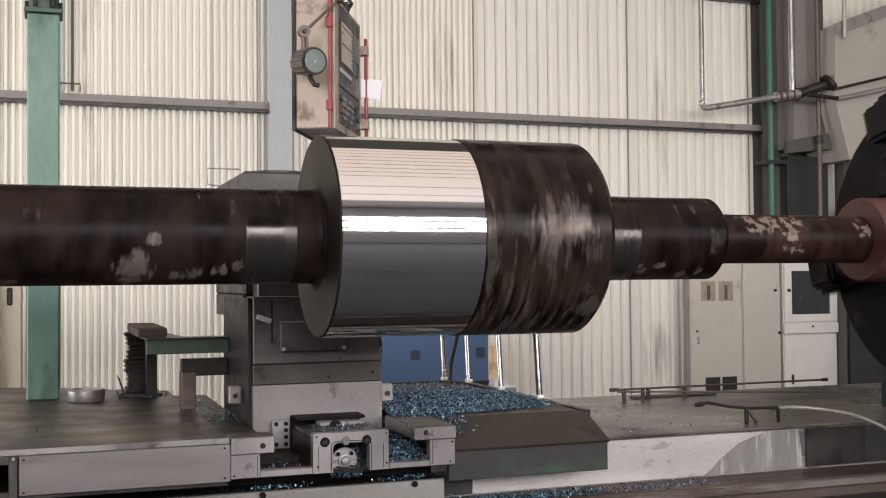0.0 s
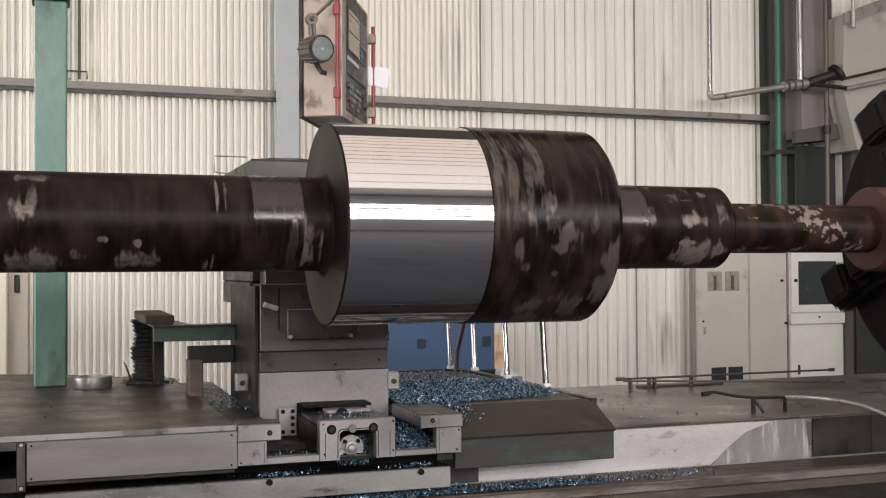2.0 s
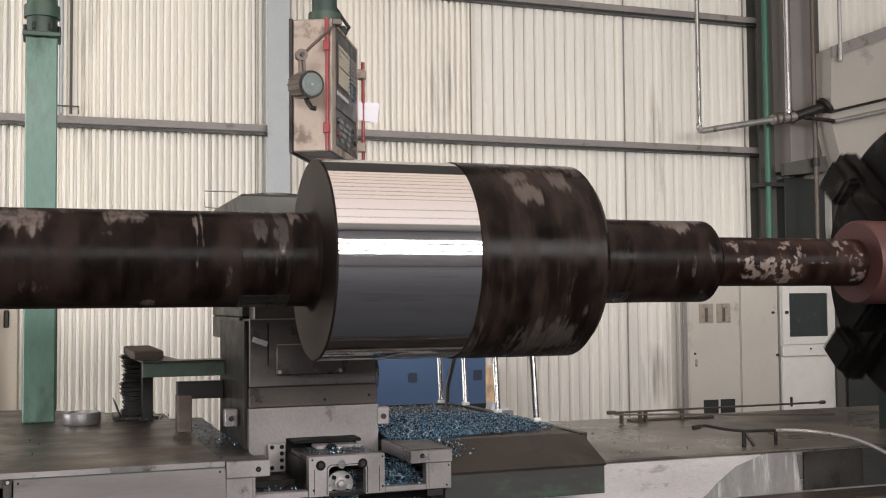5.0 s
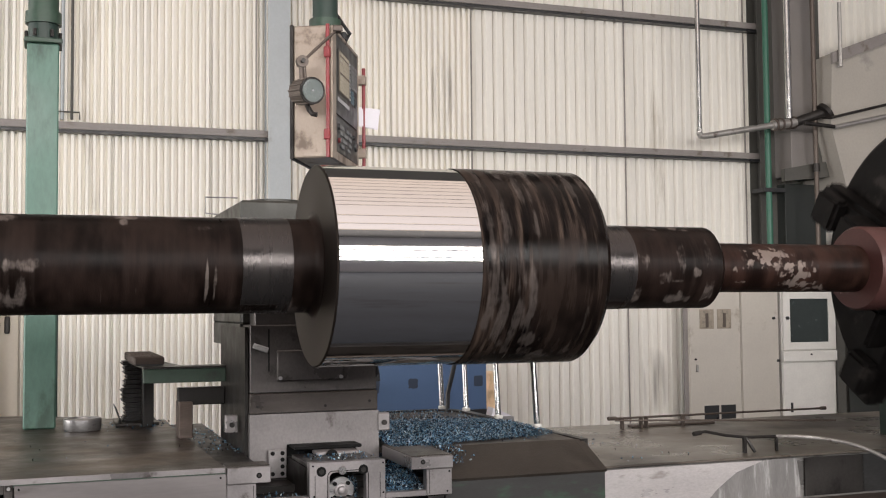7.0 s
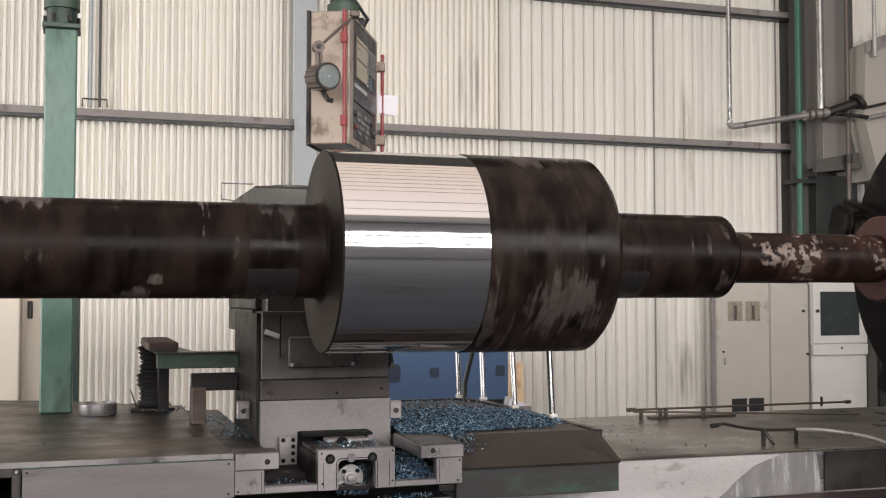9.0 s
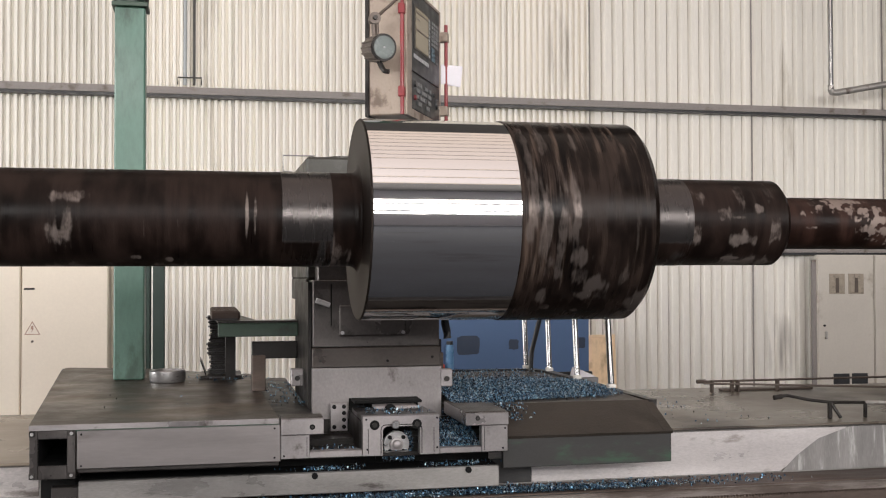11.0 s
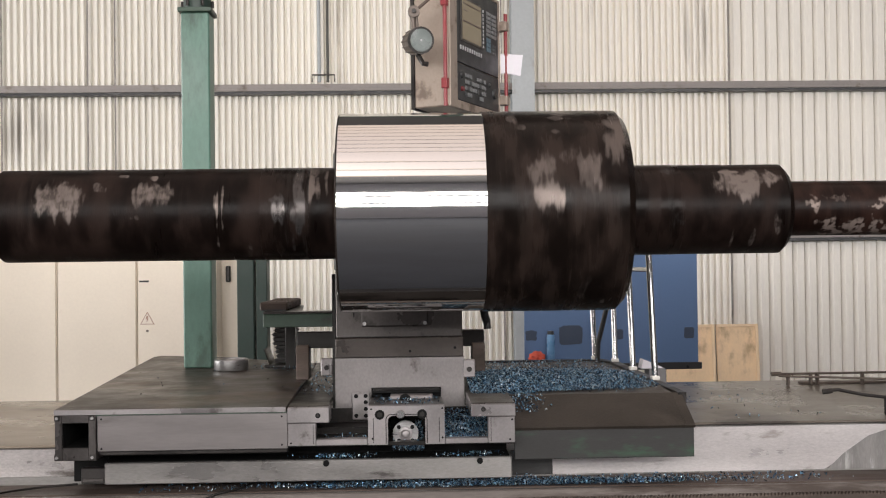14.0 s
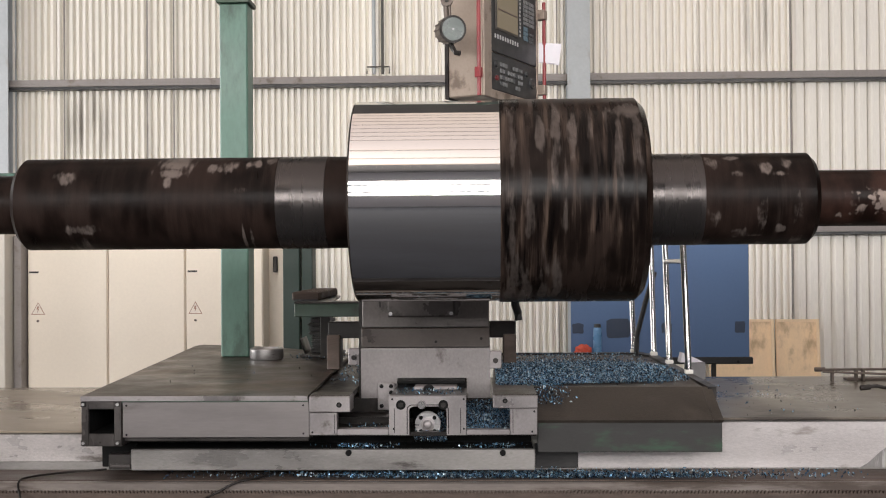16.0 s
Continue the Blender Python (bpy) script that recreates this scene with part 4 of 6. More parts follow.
def rods_on_bed():
    r = thing("clamp_rods", (4.7, 6.4, 0.985), "two long dark steel rods on short stands", "clamp rods")
    part("rod", rod(BM(), (3.82, 6.42, 1.055), (5.52, 6.50, 1.05), 0.0072, 10), BROWNSTEEL, r, smooth=True)
    part("rod", rod(BM(), (3.80, 6.40, 1.045), (5.16, 5.90, 1.035), 0.0068, 10), BROWNSTEEL, r, smooth=True)
    for x in (3.86, 4.0, 4.04, 4.32):
        part("stand", box(BM(), x - 0.006, x + 0.006, 6.39, 6.43, 0.985, 1.062, 0.002), BROWNSTEEL, r)
    part("base_plate", box(BM(), 3.96, 4.6, 6.45, 6.52, 0.985, 1.0, 0.003), BROWNSTEEL, r)
    part("knob", rod(BM(), (3.76, 6.415, 1.056), (3.82, 6.42, 1.056), 0.013, 10), BROWNSTEEL, r)
    part("knob", rod(BM(), (5.52, 6.50, 1.05), (5.56, 6.502, 1.05), 0.013, 10), BROWNSTEEL, r)
    h = thing("coolant_pipe", (3.9, 5.1, 0.985), "bent coolant pipe on a stand with a pale hose", "coolant pipe")
    part("stand", box(BM(), 3.885, 3.905, 5.09, 5.11, 0.985, 1.075, 0.003), STEELDARK, h)
    part("stand", box(BM(), 4.095, 4.109, 5.09, 5.11, 0.985, 1.07, 0.003), STEELDARK, h)
    part("brace", rod(BM(), (3.94, 5.07, 0.99), (3.90, 5.10, 1.07), 0.009, 8), STEELDARK, h)
    part("pipe", tube(BM(), [(3.60, 5.12, 1.105), (3.66, 5.12, 1.11), (3.78, 5.11, 1.085), (3.90, 5.10, 1.07), (4.10, 5.10, 1.065)], 0.0085, 10), STEELDARK, h, smooth=True)
    part("nozzle", rod(BM(), (3.585, 5.12, 1.10), (3.63, 5.12, 1.105), 0.013, 10), STEELDARK, h)
    part("hose", tube(BM(), [*smooth_line([(4.10, 5.10, 1.065), (4.25, 5.06, 1.06), (4.40, 4.93, 1.04), (4.48, 4.78, 1.0), (4.52, 4.60, 0.93), (4.56, 4.4, 0.82), (4.6, 4.3, 0.66)], 4)], 0.011, 10), GALV, h, "pale plastic hose", smooth=True)


# ---- the workpiece ----
AX_Y, AX_Z = 4.196, 1.964
TURN_RATE = -276.3      # degrees a second
# rubbed places on the scale: x, angle (degrees up from the side facing the camera at the start), half length, half angle, strength
NECK_LEFT_SCRATCHES = [
    (0.78, 306, 0.018, 13, 0.8), (0.81, 310, 0.012, 11, 0.8), (0.86, 311, 0.018, 11, 0.9), (0.9, 313, 0.017, 10, 0.8), (0.75, 302, 0.018, 4, 0.6),
    (0.84, 202, 0.006, 28, 0.9), (0.87, 202, 0.005, 25, 0.7), (0.59, 201, 0.004, 20, 0.3), (0.56, 141, 0.016, 5, 0.95), (0.34, 128, 0.015, 5, 0.5),
    (0.47, 184, 0.004, 17, 0.5), (0.81, 98, 0.006, 32, 0.9), (0.83, 98, 0.006, 29, 0.8), (0.8, 107, 0.004, 16, 0.6), (1.03, 92, 0.017, 12, 1),
    (1.06, 93, 0.019, 14, 1), (1.1, 90, 0.013, 11, 0.9), (0.81, 49, 0.008, 19, 0.6), (0.93, 36, 0.012, 15, 0.3),
]
NECK_LEFT_RUBS = [
    (0.14, 292, 0.04, 9, 0.6), (0.18, 179, 0.052, 17, 0.7), (0.19, 185, 0.051, 24, 0.55), (0.2, 112, 0.085, 25, 0.75), (0.21, 223, 0.078, 7, 0.6),
    (0.24, 21, 0.055, 11, 0.3), (0.36, 122, 0.038, 6, 0.4), (0.44, 146, 0.023, 4, 0.8), (0.49, 86, 0.035, 3, 0.35), (0.55, 284, 0.021, 8, 1),
]
NECK_LEFT_MORE_RUBS = [
    (0.56, 115, 0.074, 17, 0.65), (0.56, 297, 0.047, 9, 1), (0.57, 315, 0.064, 16, 1), (0.57, 318, 0.069, 24, 0.8), (0.64, 354, 0.032, 7, 0.7),
    (0.65, 351, 0.03, 5, 0.7), (0.72, 306, 0.022, 8, 0.7), (0.84, 272, 0.051, 4, 0.4), (0.94, 322, 0.038, 8, 0.5), (1.04, 106, 0.047, 4, 0.6),
    (1.05, 96, 0.047, 12, 0.7),
]
NECK_LEFT = NECK_LEFT_SCRATCHES + NECK_LEFT_RUBS + NECK_LEFT_MORE_RUBS
JOURNAL_LEFT_SCRATCHES = [
    (1.16, 153, 0.017, 29, 0.7), (1.13, 97, 0.017, 29, 1), (1.11, 119, 0.011, 23, 0.9), (1.17, 125, 0.015, 25, 0.9), (1.2, 122, 0.011, 17, 0.8),
    (1.23, 133, 0.011, 18, 0.7), (1.1, 50, 0.006, 15, 0.5),
]
JOURNAL_LEFT_RUBS = [
    (1.13, 156, 0.022, 34, 0.8), (1.17, 154, 0.044, 12, 0.5),
]
JOURNAL_LEFT = JOURNAL_LEFT_SCRATCHES + JOURNAL_LEFT_RUBS
BARREL_SCRATCHES = [
    (1.96, 332, 0.012, 19, 0.5), (2.11, 301, 0.019, 17, 0.7), (2.18, 301, 0.015, 16, 0.6), (1.89, 290, 0.014, 19, 0.45), (2.24, 300, 0.012, 13, 0.5),
    (2.28, 285, 0.018, 19, 0.6), (2.35, 290, 0.015, 22, 0.5), (2.08, 254, 0.012, 19, 0.5), (2.04, 277, 0.017, 15, 0.5), (1.95, 253, 0.019, 16, 0.45),
    (1.88, 244, 0.019, 19, 0.5), (2.3, 192, 0.012, 9, 0.3), (1.99, 142, 0.017, 2, 0.5),
]
BARREL_RUBS = [
    (1.87, 352, 0.03, 33, 0.55), (1.88, 204, 0.028, 26, 0.55), (1.94, 198, 0.028, 26, 0.6), (1.95, 153, 0.026, 6, 0.8), (1.96, 176, 0.024, 3, 0.5),
    (1.99, 293, 0.021, 13, 0.7), (2.0, 198, 0.028, 30, 0.6), (2.03, 357, 0.024, 11, 0.35), (2.04, 113, 0.053, 9, 0.7), (2.05, 300, 0.021, 19, 0.75),
    (2.06, 204, 0.024, 23, 0.65), (2.07, 179, 0.044, 6, 0.6), (2.08, 98, 0.058, 8, 0.9), (2.09, 166, 0.044, 6, 0.45), (2.11, 138, 0.024, 2, 0.6),
    (2.11, 352, 0.086, 16, 0.4), (2.12, 153, 0.043, 4, 0.7),
]
BARREL_MORE_RUBS = [
    (2.13, 7, 0.039, 11, 0.4), (2.15, 161, 0.054, 6, 0.85), (2.16, 120, 0.03, 4, 0.4), (2.17, 4, 0.15, 18, 0.6), (2.18, 154, 0.035, 6, 0.4),
    (2.2, 4, 0.029, 14, 0.4), (2.22, 40, 0.025, 9, 0.3), (2.23, 110, 0.05, 12, 0.8), (2.27, 165, 0.025, 6, 0.4), (2.28, 357, 0.054, 14, 0.45),
    (2.29, 327, 0.06, 5, 0.4), (2.32, 316, 0.065, 9, 0.7), (2.33, 128, 0.041, 13, 0.8), (2.35, 147, 0.045, 10, 0.95), (2.36, 133, 0.04, 10, 0.9),
    (2.37, 149, 0.036, 10, 0.7), (2.41, 143, 0.049, 5, 0.7),
]
BARREL = BARREL_SCRATCHES + BARREL_RUBS + BARREL_MORE_RUBS
NECK_RIGHT_SCRATCHES = [
    (2.98, 249, 0.017, 24, 0.4), (2.91, 52, 0.014, 16, 0.5), (2.83, 47, 0.008, 17, 0.4),
]
NECK_RIGHT_RUBS = [
    (2.58, 150, 0.032, 9, 0.5), (2.61, 77, 0.038, 14, 0.35), (2.63, 178, 0.044, 11, 0.7), (2.65, 183, 0.027, 14, 0.5), (2.67, 235, 0.024, 13, 0.5),
    (2.67, 310, 0.033, 12, 0.55), (2.74, 318, 0.036, 5, 0.7), (2.76, 289, 0.038, 5, 0.5), (2.77, 208, 0.039, 10, 0.5), (2.78, 120, 0.028, 11, 0.6),
    (2.83, 144, 0.063, 4, 0.9), (2.83, 205, 0.035, 2, 0.5), (2.84, 126, 0.078, 19, 0.9), (2.85, 175, 0.051, 9, 0.9),
]
NECK_RIGHT_MORE_RUBS = [
    (2.85, 177, 0.033, 11, 0.6), (2.85, 241, 0.022, 24, 0.4), (2.87, 298, 0.028, 9, 0.8), (2.88, 121, 0.051, 26, 0.95), (2.92, 289, 0.034, 5, 0.7),
    (2.93, 132, 0.056, 17, 0.9), (2.93, 217, 0.028, 5, 0.6), (2.95, 303, 0.025, 12, 0.85), (2.98, 136, 0.041, 4, 0.9), (2.99, 189, 0.023, 16, 0.6),
    (3.0, 134, 0.034, 9, 0.8), (3.01, 70, 0.023, 13, 0.4), (3.01, 352, 0.04, 19, 0.35), (3.09, 163, 0.029, 4, 0.7),
]
NECK_RIGHT = NECK_RIGHT_SCRATCHES + NECK_RIGHT_RUBS + NECK_RIGHT_MORE_RUBS
DRIVE_END_RUBS = [
    (3.17, 102, 0.027, 17, 0.8), (3.18, 221, 0.024, 7, 0.8), (3.2, 189, 0.027, 3, 0.7), (3.25, 30, 0.065, 24, 0.7), (3.26, 60, 0.077, 13, 0.8),
    (3.27, 48, 0.085, 4, 0.7), (3.27, 111, 0.09, 9, 0.4), (3.3, 270, 0.102, 8, 0.7), (3.34, 252, 0.115, 30, 0.95), (3.39, 47, 0.116, 24, 0.9),
    (3.39, 231, 0.067, 18, 0.6), (3.4, 28, 0.122, 23, 0.6), (3.44, 347, 0.055, 24, 0.85),
]
DRIVE_END_MORE_RUBS = [
    (3.46, 90, 0.074, 28, 0.85), (3.47, 228, 0.092, 17, 0.8), (3.47, 328, 0.062, 9, 0.9), (3.5, 209, 0.111, 23, 0.95), (3.52, 184, 0.088, 24, 0.95),
    (3.6, 55, 0.095, 3, 0.5), (3.62, 155, 0.063, 22, 0.95), (3.65, 156, 0.072, 2, 0.8), (3.77, 102, 0.064, 32, 0.8), (3.79, 117, 0.048, 16, 0.8),
    (3.83, 70, 0.042, 7, 0.8), (3.84, 25, 0.045, 27, 0.7), (3.91, 283, 0.026, 7, 0.4),
]
DRIVE_END = DRIVE_END_RUBS + DRIVE_END_MORE_RUBS


def roll_mesh(name, profile, mat, marks=(), seg=360, streak=0.3, band=0.0, torn=0.3, tool_side=None):
    """A turned length of the roll about the x axis, with the attribute that says where the scale is worn and where it is scored."""
    pr = np.array(profile)
    n, k = len(pr), seg
    a = np.arange(k) * 2 * np.pi / k
    x = np.repeat(pr[:, 0], k)
    r = np.repeat(pr[:, 1], k)
    ang = np.tile(a, n)
    # angle zero faces the camera (-y), positive upwards
    co = np.stack([x, -r * np.cos(ang), r * np.sin(ang)], 1)
    i = np.arange((n - 1) * k)
    row, col = i // k, i % k
    nxt = (col + 1) % k
    faces = np.stack([row * k + col, row * k + nxt, (row + 1) * k + nxt, (row + 1) * k + col], 1).tolist()
    faces.append(list(range(k))[::-1])
    faces.append(list(range((n - 1) * k, n * k)))
    me = bpy.data.meshes.new(name)
    me.from_pydata(co.tolist(), [], faces)
    bare = np.zeros(len(co))
    deg = np.degrees(ang)
    vecs = [Vector(v) for v in co]
    wob = np.array([noise.noise(Vector((v.x * 30, v.y * 8, v.z * 8))) + 0.7 * noise.noise(Vector((v.x * 75, v.y * 18, v.z * 18))) for v in vecs]) * 0.85
    for px, pa, hx, ha, s in marks:
        da = (deg - pa + 180) % 360 - 180
        d = np.sqrt(((x - px) / hx) ** 2 + (da / ha) ** 2)
        bare = np.maximum(bare, s * np.clip((1.28 - d + wob * (1.3 - 0.7 * s)) * 1.5, 0, 1))
    cell = np.clip(np.array([0.55 + 2.6 * noise.noise(v * 34) + 1.2 * noise.noise(v * 80) for v in vecs]), 0, 1)
    bare = bare * (1 - torn + torn * cell)
    patchy = np.array([noise.noise(Vector((v.x * 5, v.y * 3.5 + 7, v.z * 3.5))) for v in vecs])
    if band:
        # the turned part of a journal, which runs round a little more than half of it
        inside = np.clip(np.minimum((deg - 168) % 360, (372 - deg) % 360) / 6, 0, 1) * (((deg - 168) % 360) < 204)
        bare = np.maximum(bare, band * inside)
    lined = np.clip(streak * (0.55 + 1.1 * patchy), 0, 1)
    if tool_side:
        # the side that rubbed on the supports is scored all round, most of all next to the turned band
        a0, a1 = tool_side
        win = np.clip(np.minimum((deg - a0) % 360, (a1 - deg) % 360) / 14, 0, 1) * (((deg - a0) % 360) < (a1 - a0))
        half = np.where((deg > 240) | (deg < 20), 1.0, np.clip((2.11 - x) / 0.03, 0.45, 1.0))
        lined = np.maximum(lined * 0.4, win * half * np.clip(0.8 + 0.7 * patchy, 0.2, 1))
    at = me.attributes.new("lined", "FLOAT", "POINT")
    at.data.foreach_set("value", lined.astype(np.float32))
    at = me.attributes.new("bare", "FLOAT", "POINT")
    at.data.foreach_set("value", bare.astype(np.float32))
    me.materials.append(mat)
    me.shade_smooth()
    me.set_sharp_from_angle(angle=radians(30))
    return me


def steps(x0, x1, r, ch=0.012, dx=0.012, ch0=None):
    """Profile of one cylinder with chamfered ends."""
    ch0 = ch if ch0 is None else ch0
    xs = np.linspace(x0 + ch0, x1 - ch, max(2, int((x1 - x0) / dx)))
    out = [(x, r) for x in xs]
    if ch0:
        out.insert(0, (x0, r - ch0))
    if ch:
        out.append((x1, r - ch))
    return out


def roll():
    t = thing("steel_roll", (0, AX_Y, AX_Z), "heavy dark forged steel roll with a freshly turned bright band", "steel roll")

    def add(name, me, label=""):
        ob = new(name, me)
        ob.parent = t
        if label:
            ob["label"] = label
        return ob
    add("left_neck", roll_mesh("left_neck", steps(-0.075, 0.975, 0.184, 0.0, 0.004, 0.02), SCALE, NECK_LEFT), "dark scaled neck with scuffs")
    add("left_stub", roll_mesh("left_stub", steps(-0.9, -0.07, 0.118, 0.0, 0.03, 0.0), SCALE))
    add("left_journal", roll_mesh("left_journal", steps(0.972, 1.163, 0.1855, 0.001, 0.004), SCRAPED, NECK_LEFT + JOURNAL_LEFT, band=1.0), "partly turned grey bearing band")
    fil = [(x, 0.184) for x in np.linspace(1.158, 1.244, 18)] + [(1.244 + 0.032 * math.sin(a), 0.216 - 0.032 * math.cos(a)) for a in np.linspace(0, 1.5, 8)] + [(1.2765, 0.225)]
    add("left_fillet", roll_mesh("left_fillet", fil, SCALE, JOURNAL_LEFT))
    bm = lathe(BM(), [(1.262, 0.17), (1.276, 0.20), (1.277, 0.394), (1.283, 0.3995), (1.284, 0.30)], 160)
    add("end_face", finish("end_face", bm, FACED, True), "dull brown turned end face")
    bm = lathe(BM(), [(1.281, 0.39), (1.284, 0.4000), (1.843, 0.4000), (1.845, 0.395)], 200)
    add("turned_band", finish("turned_band", bm, POLISHED, True), "mirror-bright freshly turned band")
    add("rough_barrel", roll_mesh("rough_barrel", steps(1.842, 2.40, 0.404, 0.028, 0.004, 0.002), BARRELSCALE, BARREL, 600, 0.35, 0.0, 0.2, (152, 344)), "dark scaled barrel with rubbed streaks")
    add("right_neck", roll_mesh("right_neck", steps(2.63, 3.075, 0.181, 0.022, 0.004, 0.0), SCALE, NECK_RIGHT))
    add("right_journal", roll_mesh("right_journal", steps(2.37, 2.633, 0.1825, 0.001, 0.005), SCRAPED, NECK_RIGHT, band=1.0), "partly turned grey bearing band")
    add("drive_end", roll_mesh("drive_end", steps(3.06, 3.95, 0.111, 0.0, 0.005, 0.0), RUSTSCALE, DRIVE_END, 260, 0.25, 0.0, 1.0), "rusty drive end with pale scuffs")
    return t


def chuck():
    t = thing("lathe_chuck", (0, AX_Y, AX_Z), "large dark four-jaw lathe chuck", "lathe chuck")

    def add(name, bm, mat, label="", smooth=True):
        ob = new(name, finish(name, bm, mat, smooth))
        ob.parent = t
        if label:
            ob["label"] = label
        return ob
    add("flange", lathe(BM(), [(3.90, 0.12), (3.905, 0.19), (3.92, 0.20), (4.12, 0.20), (4.13, 0.17), (4.36, 0.17)], 64), PINK, "red-oxide clamping flange")
    add("face_plate", lathe(BM(), [(4.34, 0.3), (4.345, 0.72), (4.36, 0.74), (4.62, 0.74), (4.64, 0.71), (5.2, 0.5)], 96), CHUCK)
    for k in range(4):
        m = pose(0, 0, 0, 76.5 + 90 * k, 0, 0)
        bm = BM()
        box(bm, 4.22, 4.35, -0.10, 0.10, 0.2, 0.77, 0.03, seg=2)
        box(bm, 4.08, 4.23, -0.08, 0.08, 0.2, 0.42, 0.02, seg=2)
        box(bm, 4.14, 4.23, -0.09, 0.09, 0.52, 0.70, 0.02, seg=2)
        bmesh.ops.transform(bm, matrix=m, verts=bm.verts)
        add("jaw", bm, CHUCK, "", False)
    return t


def headstock():
    t = thing("headstock", (6.2, 4.6, 0), "dark green lathe headstock housing", "headstock")
    part("housing", box(BM(), 5.2, 7.6, 3.5, 5.6, 0.0, 2.7, 0.06, seg=3), GREENDARK, t)
    part("base", box(BM(), 5.0, 7.8, 3.4, 5.7, 0.0, 0.7, 0.03), GREENDARK, t)


# ---- control pendant ----
def pendant():
    t = tagged(new("control_pendant"), "worn steel machine control pendant with red guard rods", "control pendant")
    t.matrix_world = pose(1.787, 5.965, 2.65, 0, 0, 64)
    ORIGIN[t] = Vector((0, 0, 0))
    W, D, H = 0.78, 0.215, 0.76
    c = part("case", box(BM(), 0, W, 0, D, 0, H, 0.008), PENDANT, t, "worn bare steel case")
    part("back_cover", box(BM(), -0.006, W + 0.006, D - 0.001, D + 0.02, -0.006, H + 0.006, 0.003), STEELDARK, c)
    bm = BM()
    for a in ((0.0, 0.10, 0.0, H), (W - 0.025, W, 0.0, H), (0.10, W - 0.025, 0, 0.05), (0.10, W - 0.025, H - 0.02, H)):
        box(bm, a[0], a[1], -0.014, -0.001, a[2], a[3], 0.003)
    part("bezel", bm, PENDANT, t)
    def wide_box(u0, u1, *rest):
        return box(BM(), u0 * 1.27, u1 * 1.27, *rest)
    up = part("operator_panel", box(BM(), 0.102, W - 0.027, -0.012, -0.002, 0.27, H - 0.022, 0.004), BLACKPL, t, "black operator panel with a screen and keypad")
    part("screen_frame", wide_box(0.12, 0.372, -0.017, -0.011, 0.40, 0.665, 0.003), SCREENRIM, up)
    part("screen", wide_box(0.135, 0.358, -0.0195, -0.0165, 0.415, 0.65), SCREENMAT, up, "dull yellowish screen")
    for z, d in ((0.622, 0.006), (0.518, 0.008), (0.585, 0.004)):
        part("status_line", wide_box(0.14, 0.353 if d > 0.005 else 0.20, -0.0205, -0.0193, z, z + d), INK, up)
    for i in range(10):
        part("soft_key", wide_box(0.112 + i * 0.0275, 0.124 + i * 0.0275, -0.017, -0.011, 0.35, 0.375, 0.002), KEYPALE, up)
    for i in range(4):
        for j in range(6):
            part("key", wide_box(0.437 + i * 0.032 + 0.004 * (i > 1), 0.463 + i * 0.032 + 0.004 * (i > 1), -0.017, -0.011, 0.50 + j * 0.026, 0.521 + j * 0.026, 0.002), KEYGREY, up)
    for i in range(2):
        for j in range(3):
            part("key", wide_box(0.437 + i * 0.027, 0.461 + i * 0.027, -0.017, -0.011, 0.405 + j * 0.029, 0.431 + j * 0.029, 0.002), BLUEKEY, up)
            part("key", wide_box(0.505 + i * 0.027, 0.528 + i * 0.027, -0.017, -0.011, 0.40 + j * 0.022, 0.418 + j * 0.022, 0.002), DARKKEY, up)
    for j in range(10):
        part("soft_key", wide_box(0.39, 0.40, -0.017, -0.011, 0.415 + j * 0.024, 0.431 + j * 0.024, 0.002), KEYPALE, up)
    lo = part("machine_panel", box(BM(), 0.102, W - 0.027, -0.012, -0.002, 0.052, 0.264, 0.004), BLACKPL, t, "black machine control panel with keys and knobs")
    for i in range(9):
        for j in range(4):
            if (i, j) not in ((3, 0), (4, 0), (5, 0), (3, 3), (4, 3), (8, 0), (6, 1)):
                part("key", wide_box(0.165 + i * 0.029, 0.186 + i * 0.029, -0.018, -0.011, 0.085 + j * 0.037, 0.108 + j * 0.037, 0.002), KEYGREY if (i * 5 + j * 3) % 4 else DARKKEY, lo)
    for x, z, r, mm in ((0.125, 0.20, 0.022, BLACKPL), (0.125, 0.12, 0.016, REDKNOB), (0.53, 0.155, 0.034, BLACKPL), (0.465, 0.20, 0.015, BLACKPL)):
        k = part("knob", rod(BM(), (x * 1.27, -0.011, z), (x * 1.27, -0.026, z), r, 20, r * 0.85), mm, lo, smooth=True)
        part("scale_ring", lathe_y(BM(), x * 1.27, -0.0135, z, ((0.0, r + 0.001), (0.001, r + 0.006)), 20), DARKKEY, k)
    # guard rods with clamps on both sides
    for x, y, lo_z, hi_z in ((-0.016, 0.012, 0.0, H), (W + 0.025, -0.043, -0.02, H - 0.08)):
        g = part("guard_rod", rod(BM(), (x, y, lo_z), (x, y, hi_z), 0.0115, 12), RED, t, "red painted guard rod", smooth=True)
        for z in (0.10, 0.57):
            part("clamp", box(BM(), x - 0.018 - (0.02 if x > 0.1 else 0), x + 0.018, y - 0.016, 0.004 if x > 0.1 else y + 0.02, z, z + 0.06, 0.004), PENDANT if x > 0.1 else RED, g)
    nk = part("swivel_neck", rod(BM(), (0.282, 0.091, H), (0.282, 0.091, H + 0.035), 0.085, 28), STEEL, t, "bright swivel ring", smooth=True)
    part("collar", rod(BM(), (0.282, 0.091, H + 0.036), (0.282, 0.091, H + 0.10), 0.095, 28), GREEN, t, "green painted collar", smooth=True)
